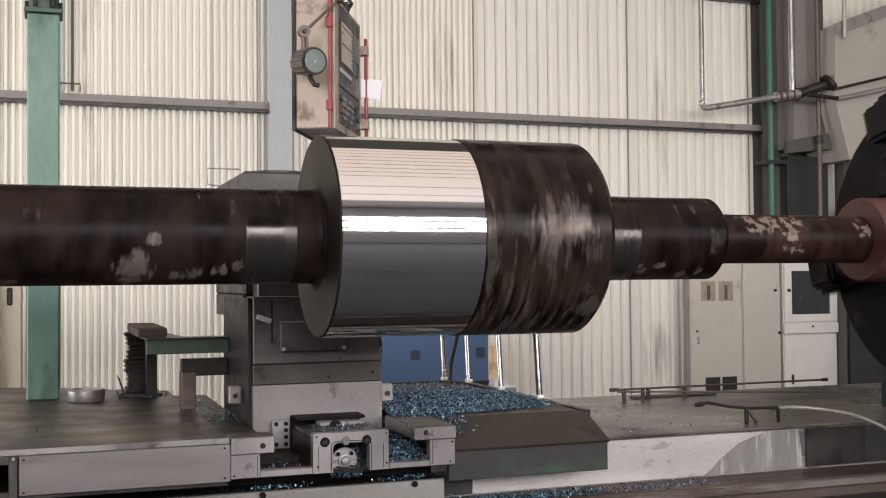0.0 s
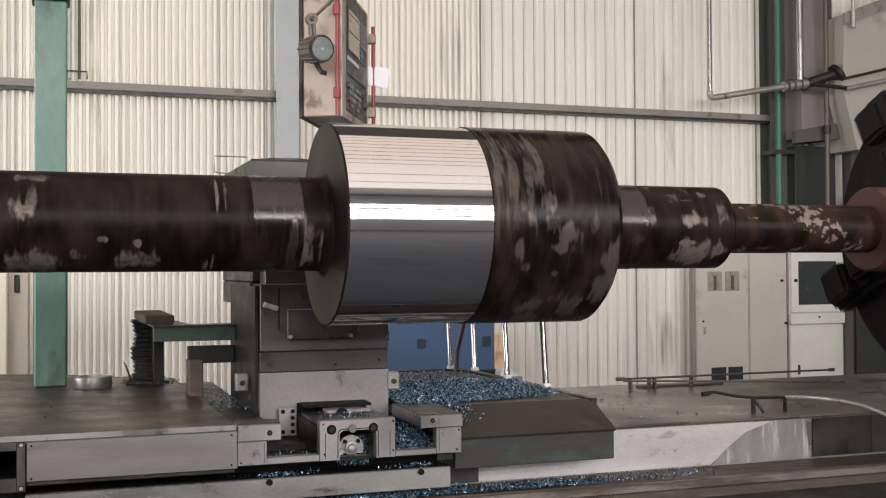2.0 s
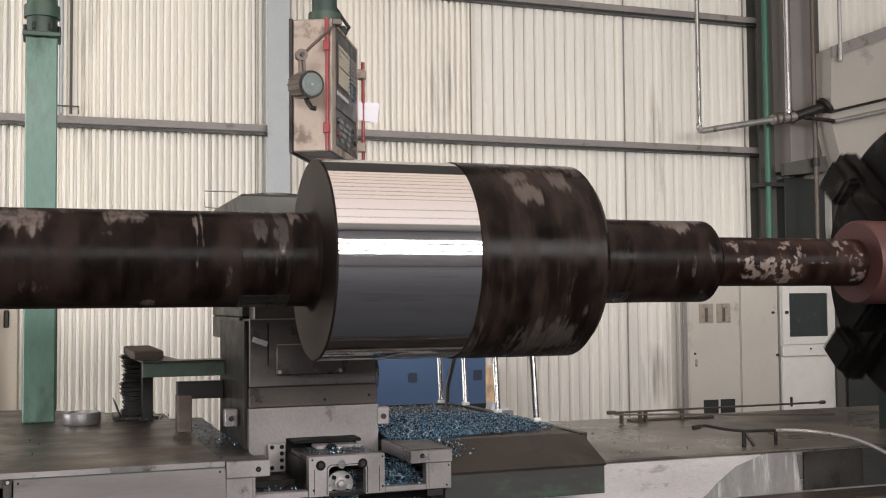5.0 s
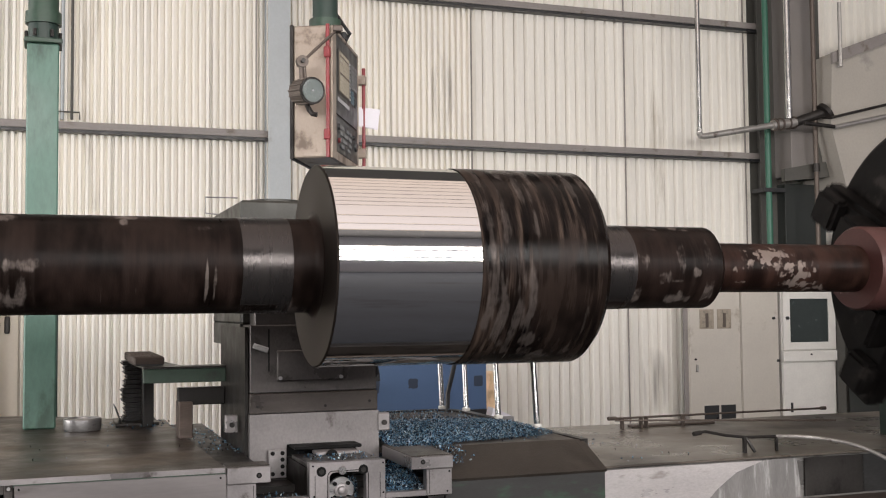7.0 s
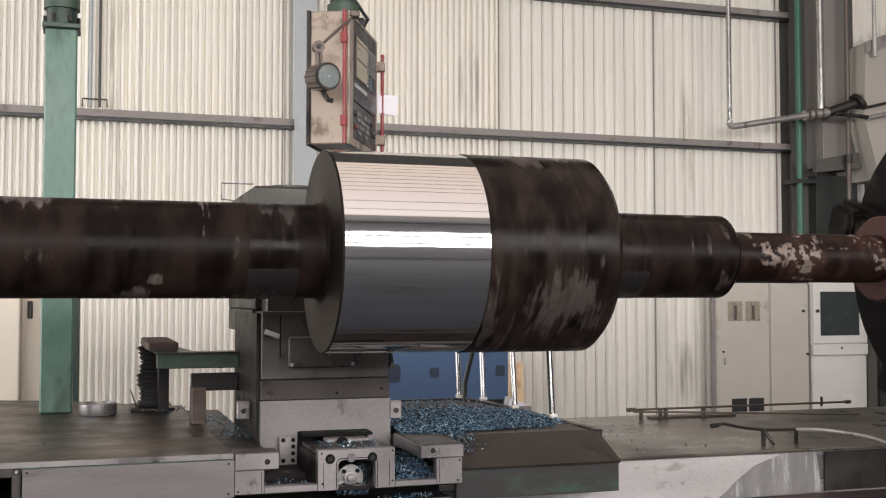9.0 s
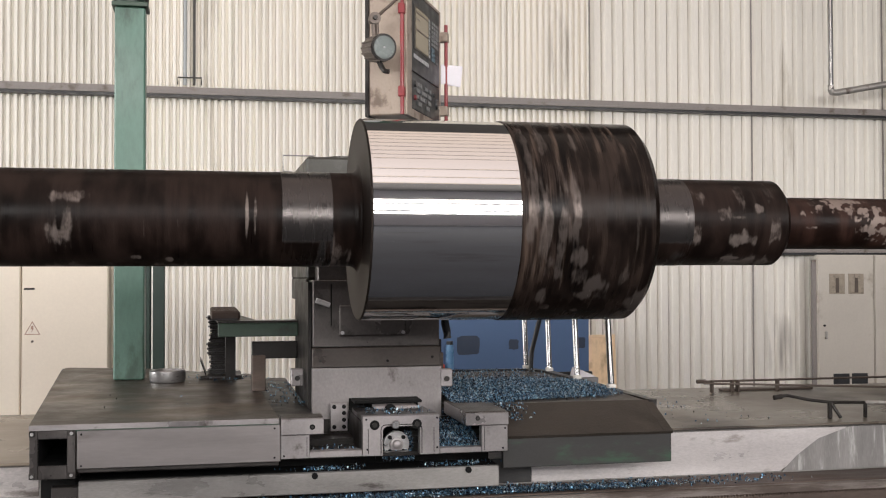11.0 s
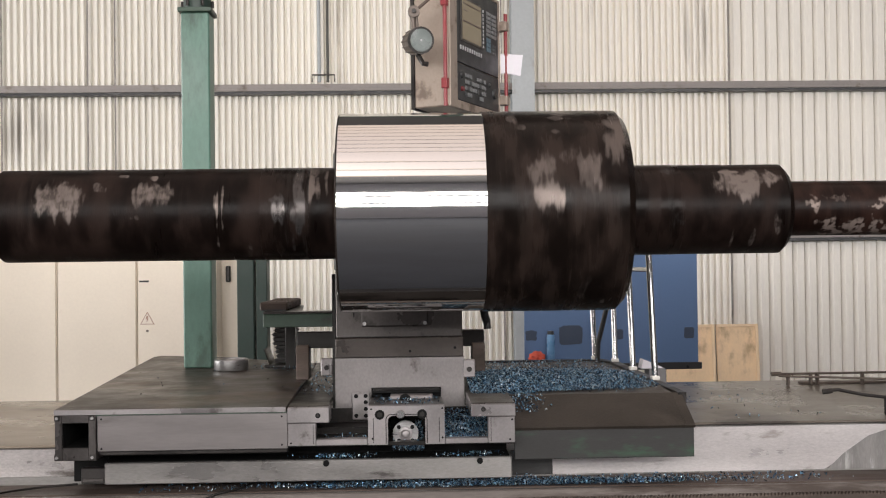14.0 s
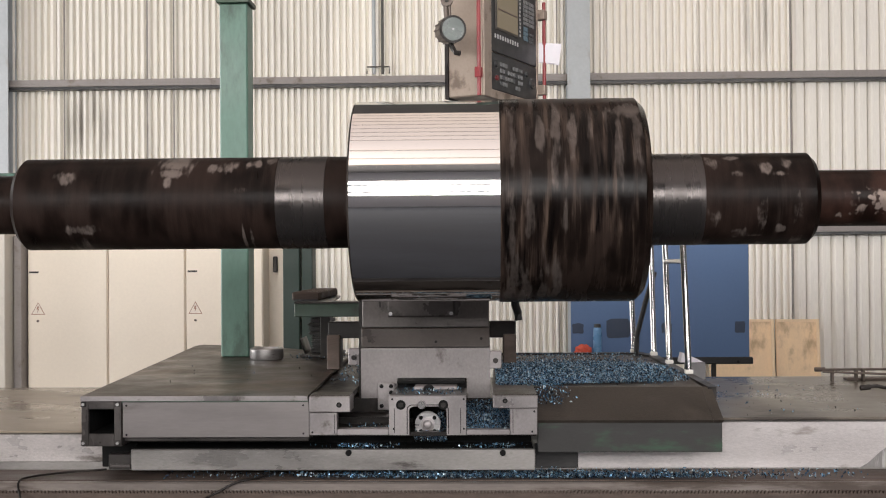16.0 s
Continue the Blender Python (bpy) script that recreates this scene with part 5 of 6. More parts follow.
    part("neck_pipe", rod(BM(), (0.282, 0.091, H + 0.10), (0.282, 0.091, 1.38), 0.075, 24), GREENDARK, t, "dark green drop pipe", smooth=True)
    part("cable", tube(BM(), [(0.38, 0.0, H - 0.03), (0.42, -0.03, H + 0.05), (0.38, 0.03, H + 0.14), (0.28, 0.08, H + 0.2)], 0.012, 8), BLACKPL, t, smooth=True)
    part("cable_gland", box(BM(), 0.36, 0.41, -0.02, 0.03, H, H + 0.05, 0.006), BLACKPL, t)
    p = thing("paper_note", (2.21, 6.66, 2.94), "white folded paper sheet clipped to the pendant", "paper")
    bm = BM()
    prism(bm, [(2.145, 2.955), (2.271, 2.937), (2.287, 3.071), (2.145, 3.079)], "y", 6.667, 6.670)
    prism(bm, [(2.145, 2.958), (2.25, 2.944), (2.266, 3.06), (2.145, 3.068)], "y", 6.660, 6.663)
    part("sheet", bm, PAPER, p)

    lamp = tagged(new("work_lamp"), "grey ribbed machine work lamp on a jointed arm", "work lamp")
    c0 = Vector((1.612, 5.80, 2.985))
    ax = Vector((0.26, -0.955, -0.10)).normalized()
    lamp.location = c0
    ORIGIN[lamp] = c0
    a, b = c0 - ax * 0.085, c0 + ax * 0.06
    bd = part("housing", rod(BM(), a, b, 0.066, 32, 0.071), BROWNSTEEL, lamp, "dark ribbed lamp housing", smooth=True)
    for k in range(14):
        q = ax.to_track_quat("Z", "Y")
        w = q @ Vector((math.cos(2 * math.pi * k / 14), math.sin(2 * math.pi * k / 14), 0))
        part("rib", rod(BM(), a + w * 0.067, b + w * 0.072, 0.0055, 6), BROWNSTEEL, bd)
    bz = part("bezel", rod(BM(), b, b + ax * 0.012, 0.074, 32), STEELDARK, lamp, smooth=True)
    part("glass", rod(BM(), b + ax * 0.006, b + ax * 0.016, 0.062, 32), GLASSGREY, lamp, "frosted lamp glass", smooth=True)
    # Pale disc paints the small bright dot on the lamp glass.
    part("bulb_tip", rod(BM(), b + ax * 0.0162, b + ax * 0.0172, 0.006, 12), KEYPALE, bz)
    part("bracket", tube(BM(), [c0 + Vector((0.0, 0.0, -0.07)), c0 + Vector((0.015, 0.0, -0.10)), c0 + Vector((0.03, -0.01, -0.125)), c0 + Vector((0.055, -0.02, -0.13))], 0.014, 8), STEELDARK, lamp)
    part("joint", rod(BM(), c0 + Vector((-0.02, 0.03, 0.06)), c0 + Vector((-0.025, 0.03, 0.15)), 0.013, 12), BROWNSTEEL, lamp, smooth=True)
    part("joint", rod(BM(), c0 + Vector((0.0, 0.03, 0.06)), c0 + Vector((-0.005, 0.03, 0.15)), 0.009, 12), BROWNSTEEL, lamp, smooth=True)
    part("joint_ball", rod(BM(), c0 + Vector((-0.018, 0.01, 0.17)), c0 + Vector((-0.018, 0.05, 0.17)), 0.033, 16), BROWNSTEEL, lamp, smooth=True)
    part("joint_bolt", rod(BM(), c0 + Vector((-0.018, -0.01, 0.17)), c0 + Vector((-0.018, 0.01, 0.17)), 0.012, 10), STEELDARK, lamp)
    part("arm", rod(BM(), c0 + Vector((0.0, 0.03, 0.185)), Vector((1.83, 5.99, 3.39)), 0.009, 10), BROWNSTEEL, lamp, smooth=True)
    part("arm_clamp", box(BM(), 1.80, 1.86, 5.96, 6.02, 3.375, 3.412, 0.006), BROWNSTEEL, lamp)


SIGNRED = material("faded_sign_ink", (0.38, 0.22, 0.16), 0.6, 0, 0.2, 20, 60, 0.0)
KEYPALE = material("pale_key_caps", (0.42, 0.42, 0.43), 0.5, 0, 0.1, 20, 60, 0.02)
DARKKEY = material("dark_key_caps", (0.075, 0.08, 0.085), 0.5, 0, 0.15, 20, 60, 0.02)
SCREENRIM = material("worn_screen_rim", (0.06, 0.052, 0.045), 0.5, 0, 0.15, 20, 60, 0.02)
BROWNSTEEL = material("brown_grey_arm", (0.13, 0.105, 0.09), 0.5, 0.4, 0.25, 12, 60, 0.1)


def flat_screen(name, col, rough):
    m = bpy.data.materials.new(name)
    m.use_nodes = True
    b = m.node_tree.nodes["Principled BSDF"]
    b.inputs["Base Color"].default_value = (*col, 1)
    b.inputs["Roughness"].default_value = rough
    b.inputs["Emission Color"].default_value = (0.75, 0.60, 0.38, 1)
    b.inputs["Emission Strength"].default_value = 0.12
    return m


SCREENMAT = flat_screen("lit_display", (0.13, 0.11, 0.08), 0.25)
BLUEKEY = material("blue_grey_keys", (0.10, 0.16, 0.20), 0.5, 0, 0.1, 20, 60, 0.02)
REDKNOB = material("red_knob", (0.15, 0.02, 0.025), 0.4, 0, 0.1, 20, 60, 0.02)


# ---- things behind the lathe ----
def left_cabinets():
    y = 9.1
    for i, (x0, x1) in enumerate(((-2.115, -1.42), (-1.415, -0.75), (-0.745, -0.08))):
        t = thing("electrical_cabinet", ((x0 + x1) / 2, y + 0.25, 0), "tall cream sheet-steel electrical cabinet with a warning label" if i != 1 else "tall cream sheet-steel electrical cabinet", "cabinet", "cream cabinets")
        part("body", box(BM(), x0, x1, y + 0.02, y + 0.5, 0.1, 2.15, 0.004), CABINET, t)
        part("plinth", box(BM(), x0 + 0.02, x1 - 0.02, y + 0.05, y + 0.48, 0.0, 0.1), BLACK, t)
        d = part("door", box(BM(), x0 + 0.006, x1 - 0.006, y, y + 0.018, 0.12, 2.13, 0.005), CABINET, t)
        if i != 1:
            xx = -2.02 if i == 0 else -0.66
            part("sign_border", prism(BM(), [(xx - 0.06, 1.274), (xx + 0.06, 1.274), (xx, 1.382)], "y", y - 0.0022, y - 0.0006), SIGNRED, d)
            lb = part("warning_sign", prism(BM(), [(xx - 0.05, 1.28), (xx + 0.05, 1.28), (xx, 1.37)], "y", y - 0.005, y - 0.0026), YELLOW, d, "pale triangular warning sign")
            part("lightning_mark", prism(BM(), [(xx - 0.006, 1.345), (xx + 0.012, 1.345), (xx + 0.002, 1.325), (xx + 0.012, 1.325), (xx - 0.008, 1.29), (xx, 1.318), (xx - 0.012, 1.318)], "y", y - 0.007, y - 0.0052), SIGNRED, d)
            part("lock", rod(BM(), (xx, y, 1.22), (xx, y - 0.012, 1.22), 0.010, 12), BROWNSTEEL, d)
            part("hinge", box(BM(), x0 + 0.02, x0 + 0.10, y - 0.006, y, 1.63, 1.645), STEELDARK, d)
    t = thing("control_cabinet", (-0.12, 9.45, 0), "narrow cream cabinet with a dark lever handle", "cabinet")
    part("body", box(BM(), -0.27, 0.07, 9.4, 9.8, 0.0, 2.0, 0.004), CABINET, t)
    part("door", box(BM(), -0.20, 0.065, 9.375, 9.398, 0.1, 1.95, 0.004), CABINET, t)
    part("handle", box(BM(), -0.04, 0.0, 9.34, 9.374, 1.62, 1.76, 0.008), STEELDARK, t)
    t = thing("green_stand", (0.25, 9.1, 0), "dark green steel machine stand", "machine stand")
    part("post", box(BM(), 0.11, 0.25, 9.0, 9.2, 0.0, 2.0, 0.006), GREENDARK, t)
    part("post", box(BM(), 0.27, 0.36, 9.0, 9.2, 0.0, 2.0, 0.006), GREENDARK, t)
    t = thing("vented_cabinet", (-2.6, 9.2, 0), "pale grey cabinet with a perforated vent", "cabinet")
    part("body", box(BM(), -2.85, -2.20, 8.85, 9.5, 0.1, 2.0, 0.006), CABGREY, t)
    part("plinth", box(BM(), -2.83, -2.22, 8.87, 9.48, 0.0, 0.1), BLACK, t)
    bm = BM()
    for i in range(9):
        for j in range(16):
            rod(bm, (-2.37 + 0.013 * i, 8.851, 1.10 + 0.03 * j), (-2.37 + 0.013 * i, 8.847, 1.10 + 0.03 * j), 0.0045, 6)
    v = part("vent", bm, BLACK, t)
    v["kind"] = "stuff"
    part("cable_duct", box(BM(), -2.19, -2.125, 9.0, 9.2, 0.0, 1.95, 0.004), GIRT, t)
    t = thing("white_switch_box", (-2.45, 9.3, 2.0), "white switch box with a green top on the cabinet", "switch box")
    part("box", box(BM(), -2.7, -2.16, 9.1, 9.5, 2.0, 2.46, 0.006), WHITE, t)
    part("top", box(BM(), -2.72, -2.14, 9.08, 9.52, 2.462, 2.49, 0.004), GREENLIGHT, t)


def blue_board():
    t = thing("blue_board", (3.35, 9.5, 0), "large blue display board with a black bottom rail and dark stains", "display board")
    part("panel", box(BM(), 2.56, 4.10, 9.40, 9.42, 0.86, 2.12, 0.003), BLUEBOARD, t)
    part("bottom_rail", box(BM(), 2.54, 4.13, 9.385, 9.43, 0.80, 0.86, 0.008), BLACKPL, t)
    for x in (2.9, 3.8):
        l = part("leg", box(BM(), x - 0.02, x + 0.02, 9.43, 9.47, 0.0, 2.0, 0.003), STEELDARK, t)
        part("foot", box(BM(), x - 0.03, x + 0.03, 9.2, 9.75, 0.0, 0.03, 0.003), STEELDARK, l)
    part("shelf", box(BM(), 2.57, 2.9, 9.14, 9.384, 0.885, 0.903, 0.003), BLACKPL, t)
    for x, z, w, h in ((2.62, 1.113, 0.05, 0.045), (2.97, 1.113, 0.102, 0.086), (3.39, 1.115, 0.045, 0.045), (4.02, 1.12, 0.045, 0.05)):
        bm = BM()
        pts = [(x + w * (1 + 0.18 * noise.noise(Vector((x * 9, k, 0)))) * (abs(math.cos(a)) ** 0.35) * (1 if math.cos(a) > 0 else -1),
                z + h * (1 + 0.2 * noise.noise(Vector((x * 9, k, 5)))) * (abs(math.sin(a)) ** 0.35) * (1 if math.sin(a) > 0 else -1)) for k, a in enumerate(np.linspace(0, 2 * math.pi, 25)[:-1])]
        prism(bm, pts, "y", 9.3975, 9.3995)
        part("stain", bm, BLUESPOT, t, "dark glue stain")


def plywood():
    for i, (x0, x1) in enumerate(((4.68, 5.50), (5.52, 6.07))):
        t = thing("plywood_board", ((x0 + x1) / 2, 13.85, 0), "stained orange-brown plywood board leaning on the wall", "board", "plywood boards")
        m = pose(0, 13.82, 0, -5, 0, 0) @ pose(0, -13.82, 0)
        part("sheet", box(BM(), x0, x1, 13.82, 13.838, 0.0, 0.93, 0.002, m), PLY, t)
        part("edge_batten", box(BM(), x1 - 0.04, x1, 13.80, 13.819, 0.0, 0.93, 0.002, m), PLYEDGE, t)
        part("top_batten", box(BM(), x0, x1 - 0.042, 13.80, 13.819, 0.895, 0.93, 0.002, m), PLYEDGE, t)


def right_cabinets():
    # Cabinets are rescaled and flattened in depth to fit the camera's view.
    y = 13.70
    t = thing("steel_cabinet", (9.432, y + 0.04, 0), "cream steel cabinet, flattened for the view, with louvred vents and a grimy base", "cabinet")
    part("body", box(BM(), 8.986, 9.858, y + 0.02, y + 0.085, 0.0, 2.003, 0.005), CABGREY, t)
    # Brown strip paints the cabinet side's shade together with grime.
    part("grimy_side", box(BM(), 8.925, 8.983, y + 0.04, y + 0.08, 0.0, 1.932, 0.003), GIRT, t, "brown side strip, grime and side shade painted together")
    d = part("door", box(BM(), 8.996, 9.848, y, y + 0.018, 0.0, 1.988, 0.004), CABGREY, t)
    for x0 in (9.158, 9.453):
        vf = part("vent_plate", box(BM(), x0, x0 + 0.24, y - 0.008, y, 1.455, 1.739, 0.003), GRIME, d)
        for k, (u0, u1) in enumerate(((0.025, 0.085), (0.095, 0.145), (0.155, 0.215))):
            part("louvre", box(BM(), x0 + u0, x0 + u1, y - 0.016, y - 0.009, 1.475, 1.64 + 0.04 * (k == 1), 0.003), BROWNSTEEL if k == 1 else GRIME, vf)
    for x0 in (9.209, 9.493):
        part("vent_opening", box(BM(), x0, x0 + 0.25, y - 0.006, y + 0.0, 0.065, 0.349, 0.003), BLACKPL, d)
    part("latch", rod(BM(), (9.077, y, 1.019), (9.077, y - 0.02, 1.019), 0.015, 10), STEELDARK, d)
    part("handle", box(BM(), 9.082, 9.113, y - 0.03, y, 0.836, 0.938, 0.005), GALV, d)
    t = thing("steel_cabinet", (10.193, y + 0.04, 0), "plain grey steel cabinet, flattened for the view", "cabinet")
    part("body", box(BM(), 9.869, 10.528, y + 0.02, y + 0.085, 0.0, 2.003, 0.005), CABGREY, t)
    d = part("door", box(BM(), 9.879, 10.518, y, y + 0.018, 0.0, 1.988, 0.004), CABGREY, t)
    part("knob", rod(BM(), (10.427, y, 1.597), (10.427, y - 0.03, 1.597), 0.02, 10), BLACKPL, d)
    part("knob", rod(BM(), (10.493, y, 0.968), (10.493, y - 0.03, 0.968), 0.02, 10), BLACKPL, d)
    t = thing("computer_cabinet", (11.056, y + 0.04, 0), "white computer cabinet with a dark window and drawer", "cabinet")
    part("body", box(BM(), 10.579, 11.543, y + 0.02, y + 0.085, 0.0, 2.054, 0.005), WHITE, t)
    bm = BM()
    for a in ((10.589, 10.711, 1.12, 2.034), (11.411, 11.533, 1.12, 2.034), (10.711, 11.411, 1.12, 1.232), (10.711, 11.411, 1.881, 2.034)):
        box(bm, a[0], a[1], y - 0.03, y + 0.018, a[2], a[3], 0.004)
    d = part("window_door", bm, WHITE, t)
    part("glass", box(BM(), 10.701, 11.421, y - 0.005, y + 0.01, 1.222, 1.891), SCREENG, d)
    part("knob", rod(BM(), (10.65, y - 0.03, 1.597), (10.65, y - 0.06, 1.597), 0.025, 10), BLACKPL, d)
    dr = part("drawer", box(BM(), 10.569, 11.533, y - 0.05, y + 0.018, 0.948, 1.105, 0.004), WHITE, t)
    part("lock", rod(BM(), (11.056, y - 0.05, 1.049), (11.056, y - 0.065, 1.049), 0.015, 10), BLACKPL, dr)
    d = part("lower_door", box(BM(), 10.589, 11.533, y, y + 0.018, 0.0, 0.928, 0.004), WHITE, t)
    part("handle", box(BM(), 10.701, 10.731, y - 0.03, y, 0.197, 0.339, 0.005), BLACKPL, d)


GRIME = material("grimy_vent", (0.36, 0.31, 0.25), 0.6, 0, 0.3, 12, 60, 0.1, (0.22, 0.19, 0.155), 0.2, 14.0)


def right_corner():
    """Pipes, duct and plant at the corner of the hall."""
    t = thing("air_duct", (10.75, 13.55, 3.62), "dull grey sheet-metal ventilation duct on the corner", "duct")
    part("duct", box(BM(), 10.60, 11.0, 13.4, 13.9, 3.70, 9.4, 0.005), DUCT, t)
    part("flange", box(BM(), 11.0, 11.12, 13.36, 13.92, 3.68, 9.4, 0.005), COLDARK, t)
    part("support", prism(BM(), [(10.40, 3.60), (10.40, 3.78), (11.5, 3.98), (11.5, 3.72)], "y", 13.3, 13.38), COLDARK, t, "sloping dark support beam")
    t = thing("green_pipe", (10.30, 13.55, 2.03), "tall green painted pipe", "pipe")
    part("pipe", rod(BM(), (10.30, 13.55, 2.03), (10.30, 13.55, 9.4), 0.045, 14), GREENPIPE, t, smooth=True)
    part("clip", box(BM(), 10.18, 10.55, 13.5, 13.792, 3.46, 3.52, 0.004), BLACKPL, t)
    t = thing("wall_pipe", (9.0, 13.35, 4.2), "bright bare pipe with an elbow and a flanged valve", "pipe")
    part("pipe", rod(BM(), (9.0, 13.35, 4.22), (9.0, 13.35, 9.4), 0.035, 14), CHROME, t, smooth=True)
    part("elbow", tube(BM(), [(9.0, 13.35, 4.30), (9.0, 13.35, 4.25), (9.02, 13.35, 4.21), (9.06, 13.35, 4.205), (9.14, 13.34, 4.215)], 0.045, 12), GALV, t, smooth=True)
    part("pipe", rod(BM(), (9.1, 13.34, 4.21), (10.16, 13.25, 4.40), 0.045, 14), GALV, t, "bare galvanised pipe", smooth=True)
    v = part("valve", rod(BM(), (10.16, 13.25, 4.40), (10.55, 13.22, 4.46), 0.07, 16), GALV, t, "flanged valve", smooth=True)
    for x in (10.20, 10.30, 10.42, 10.52):
        part("flange", rod(BM(), (x, 13.25, 4.41 + (x - 10.2) * 0.15), (x + 0.03, 13.25, 4.414 + (x - 10.2) * 0.15), 0.095, 16), BROWNSTEEL, v, smooth=True)
    part("pipe", rod(BM(), (10.42, 13.2, 4.5), (10.42, 13.2, 9.4), 0.05, 14), CHROME, t, smooth=True)
    part("pipe", rod(BM(), (10.55, 13.22, 4.46), (11.0, 13.1, 4.62), 0.07, 14), STEELDARK, t, "dark pipe", smooth=True)
    part("end_flange", rod(BM(), (10.95, 13.1, 4.58), (11.0, 13.09, 4.62), 0.15, 14), STEELDARK, t, smooth=True)
    t = thing("thin_pipe", (10.86, 13.2, 2.15), "thin grey vertical pipe with a joint", "pipe")
    part("pipe", rod(BM(), (10.88, 13.2, 2.15), (10.88, 13.2, 9.4), 0.035, 12), BROWNSTEEL, t, smooth=True)
    part("joint", rod(BM(), (10.88, 13.2, 3.74), (10.88, 13.2, 3.86), 0.055, 12), STEELDARK, t, smooth=True)
    t = thing("cross_pipes", (11.5, 12.95, 4.4), "pair of thin pipes running along the plant", "pipe")
    part("pipe", rod(BM(), (10.5, 12.95, 4.40), (11.0, 12.93, 4.37), 0.03, 10), STEELDARK, t, smooth=True)
    part("pipe", rod(BM(), (11.0, 12.93, 4.36), (13.2, 12.9, 4.85), 0.035, 10), GALV, t, smooth=True)
    part("pipe", rod(BM(), (10.95, 12.93, 4.50), (13.2, 12.9, 5.05), 0.02, 10), STEELDARK, t, smooth=True)
    t = thing("furnace_hood", (12.4, 13.6, 3.5), "large pale grey sheet-metal hood with a slanting lower edge", "hood")
    part("shell", prism(BM(), [(11.0, 4.40), (11.25, 3.50), (11.50, 3.50), (12.2, 4.5), (15.0, 4.8), (15.0, 6.9), (11.05, 5.45)], "y", 13.0, 13.9), HOODGREY, t)
    part("edge_rail", prism(BM(), [(11.02, 5.30), (11.02, 5.47), (15.0, 6.95), (15.0, 6.78)], "y", 12.95, 12.995), GIRT, t, "folded sheet edge")
    part("hanger", rod(BM(), (11.12, 12.9, 5.25), (11.12, 12.9, 6.2), 0.03, 10), GALV, t, smooth=True)
    part("post", box(BM(), 14.2, 14.4, 13.2, 13.4, 0.0, 4.8), COLDARK, t)
    part("post", box(BM(), 11.55, 11.75, 13.5, 13.7, 0.0, 3.95), COLDARK, t)
    t = thing("dark_plant", (12.3, 13.5, 0), "dark machine with the corner's shade put into its paint", "machine")
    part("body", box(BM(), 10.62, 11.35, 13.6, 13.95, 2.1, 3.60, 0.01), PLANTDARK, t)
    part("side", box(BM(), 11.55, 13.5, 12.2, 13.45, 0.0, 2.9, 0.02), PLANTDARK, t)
    part("pipe", rod(BM(), (11.6, 12.1, 0.85), (13.0, 12.1, 0.8), 0.02, 8), GALV, t)


# Near-black puts the shade of the corner into the machine's colour.
PLANTDARK = material("shaded_machine_paint", (0.022, 0.026, 0.024), 0.55, 0, 0.25, 3, 40, 0.08)
DUCT = material("dull_duct_sheet", (0.255, 0.235, 0.225), 0.5, 0.3, 0.12, 1.5, 40, 0.03)
GREENPIPE = material("green_pipe_paint", (0.038, 0.14, 0.095), 0.4, 0, 0.1, 3, 40, 0.03)
HOODGREY = material("grey_hood_sheet", (0.42, 0.39, 0.35), 0.55, 0.0, 0.12, 1.0, 30, 0.03, (0.30, 0.28, 0.26), 0.12, 1.0)


def small_things():
    x, y, z = 2.778, 9.30, 0.903
    t = thing("spray_can", (x, y, z), "pale blue spray can with a dark cap", "can")
    part("body", rod(BM(), (x, y, z), (x, y, z + 0.205), 0.036, 20), BLUECAN, t, smooth=True)
    part("shoulder", rod(BM(), (x, y, z + 0.205), (x, y, z + 0.225), 0.036, 20, 0.03), BLUECAN, t, smooth=True)
    part("cap", rod(BM(), (x, y, z + 0.2255), (x, y, z + 0.255), 0.03, 20, 0.027), BLACKPL, t, smooth=True)
    bm = BM()
    bmesh.ops.create_icosphere(bm, subdivisions=3, radius=1.0)
    for v in bm.verts:
        k = 1 + 0.35 * noise.noise(v.co * 2.2) + 0.15 * noise.noise(v.co * 6)
        v.co = Vector((2.65 + v.co.x * 0.068 * k, 9.24 + v.co.y * 0.06 * k, 0.903 + max(0.0, v.co.z * 0.05 * k + 0.035)))
    solo("red_rag", bm, ORANGE, "crumpled red-orange cleaning rag", "rag", smooth=True)
    t = thing("small_carton", (3.10, 6.6, 0.985), "small dark carton with loose white papers on it", "carton")
    part("carton", box(BM(), 3.03, 3.135, 6.52, 6.66, 0.985, 1.088, 0.003), BOXGREY, t)
    part("paper_sheet", prism(BM(), [(2.985, 1.089), (3.125, 1.09), (3.10, 1.105), (3.0, 1.147)], "y", 6.54, 6.64), PAPER, t)


def smooth_line(pts, steps=6):
    """Points on a soft curve through the given ones."""
    p = [Vector(v) for v in pts]
    p = [p[0] * 2 - p[1]] + p + [p[-1] * 2 - p[-2]]
    out = []
    for a, b, c, d in zip(p, p[1:], p[2:], p[3:]):
        for k in range(steps):
            t = k / steps
            out.append(0.5 * (2 * b + (c - a) * t + (2 * a - 5 * b + 4 * c - d) * t * t + (3 * b - a - 3 * c + d) * t ** 3))
    return out + [p[-2]]


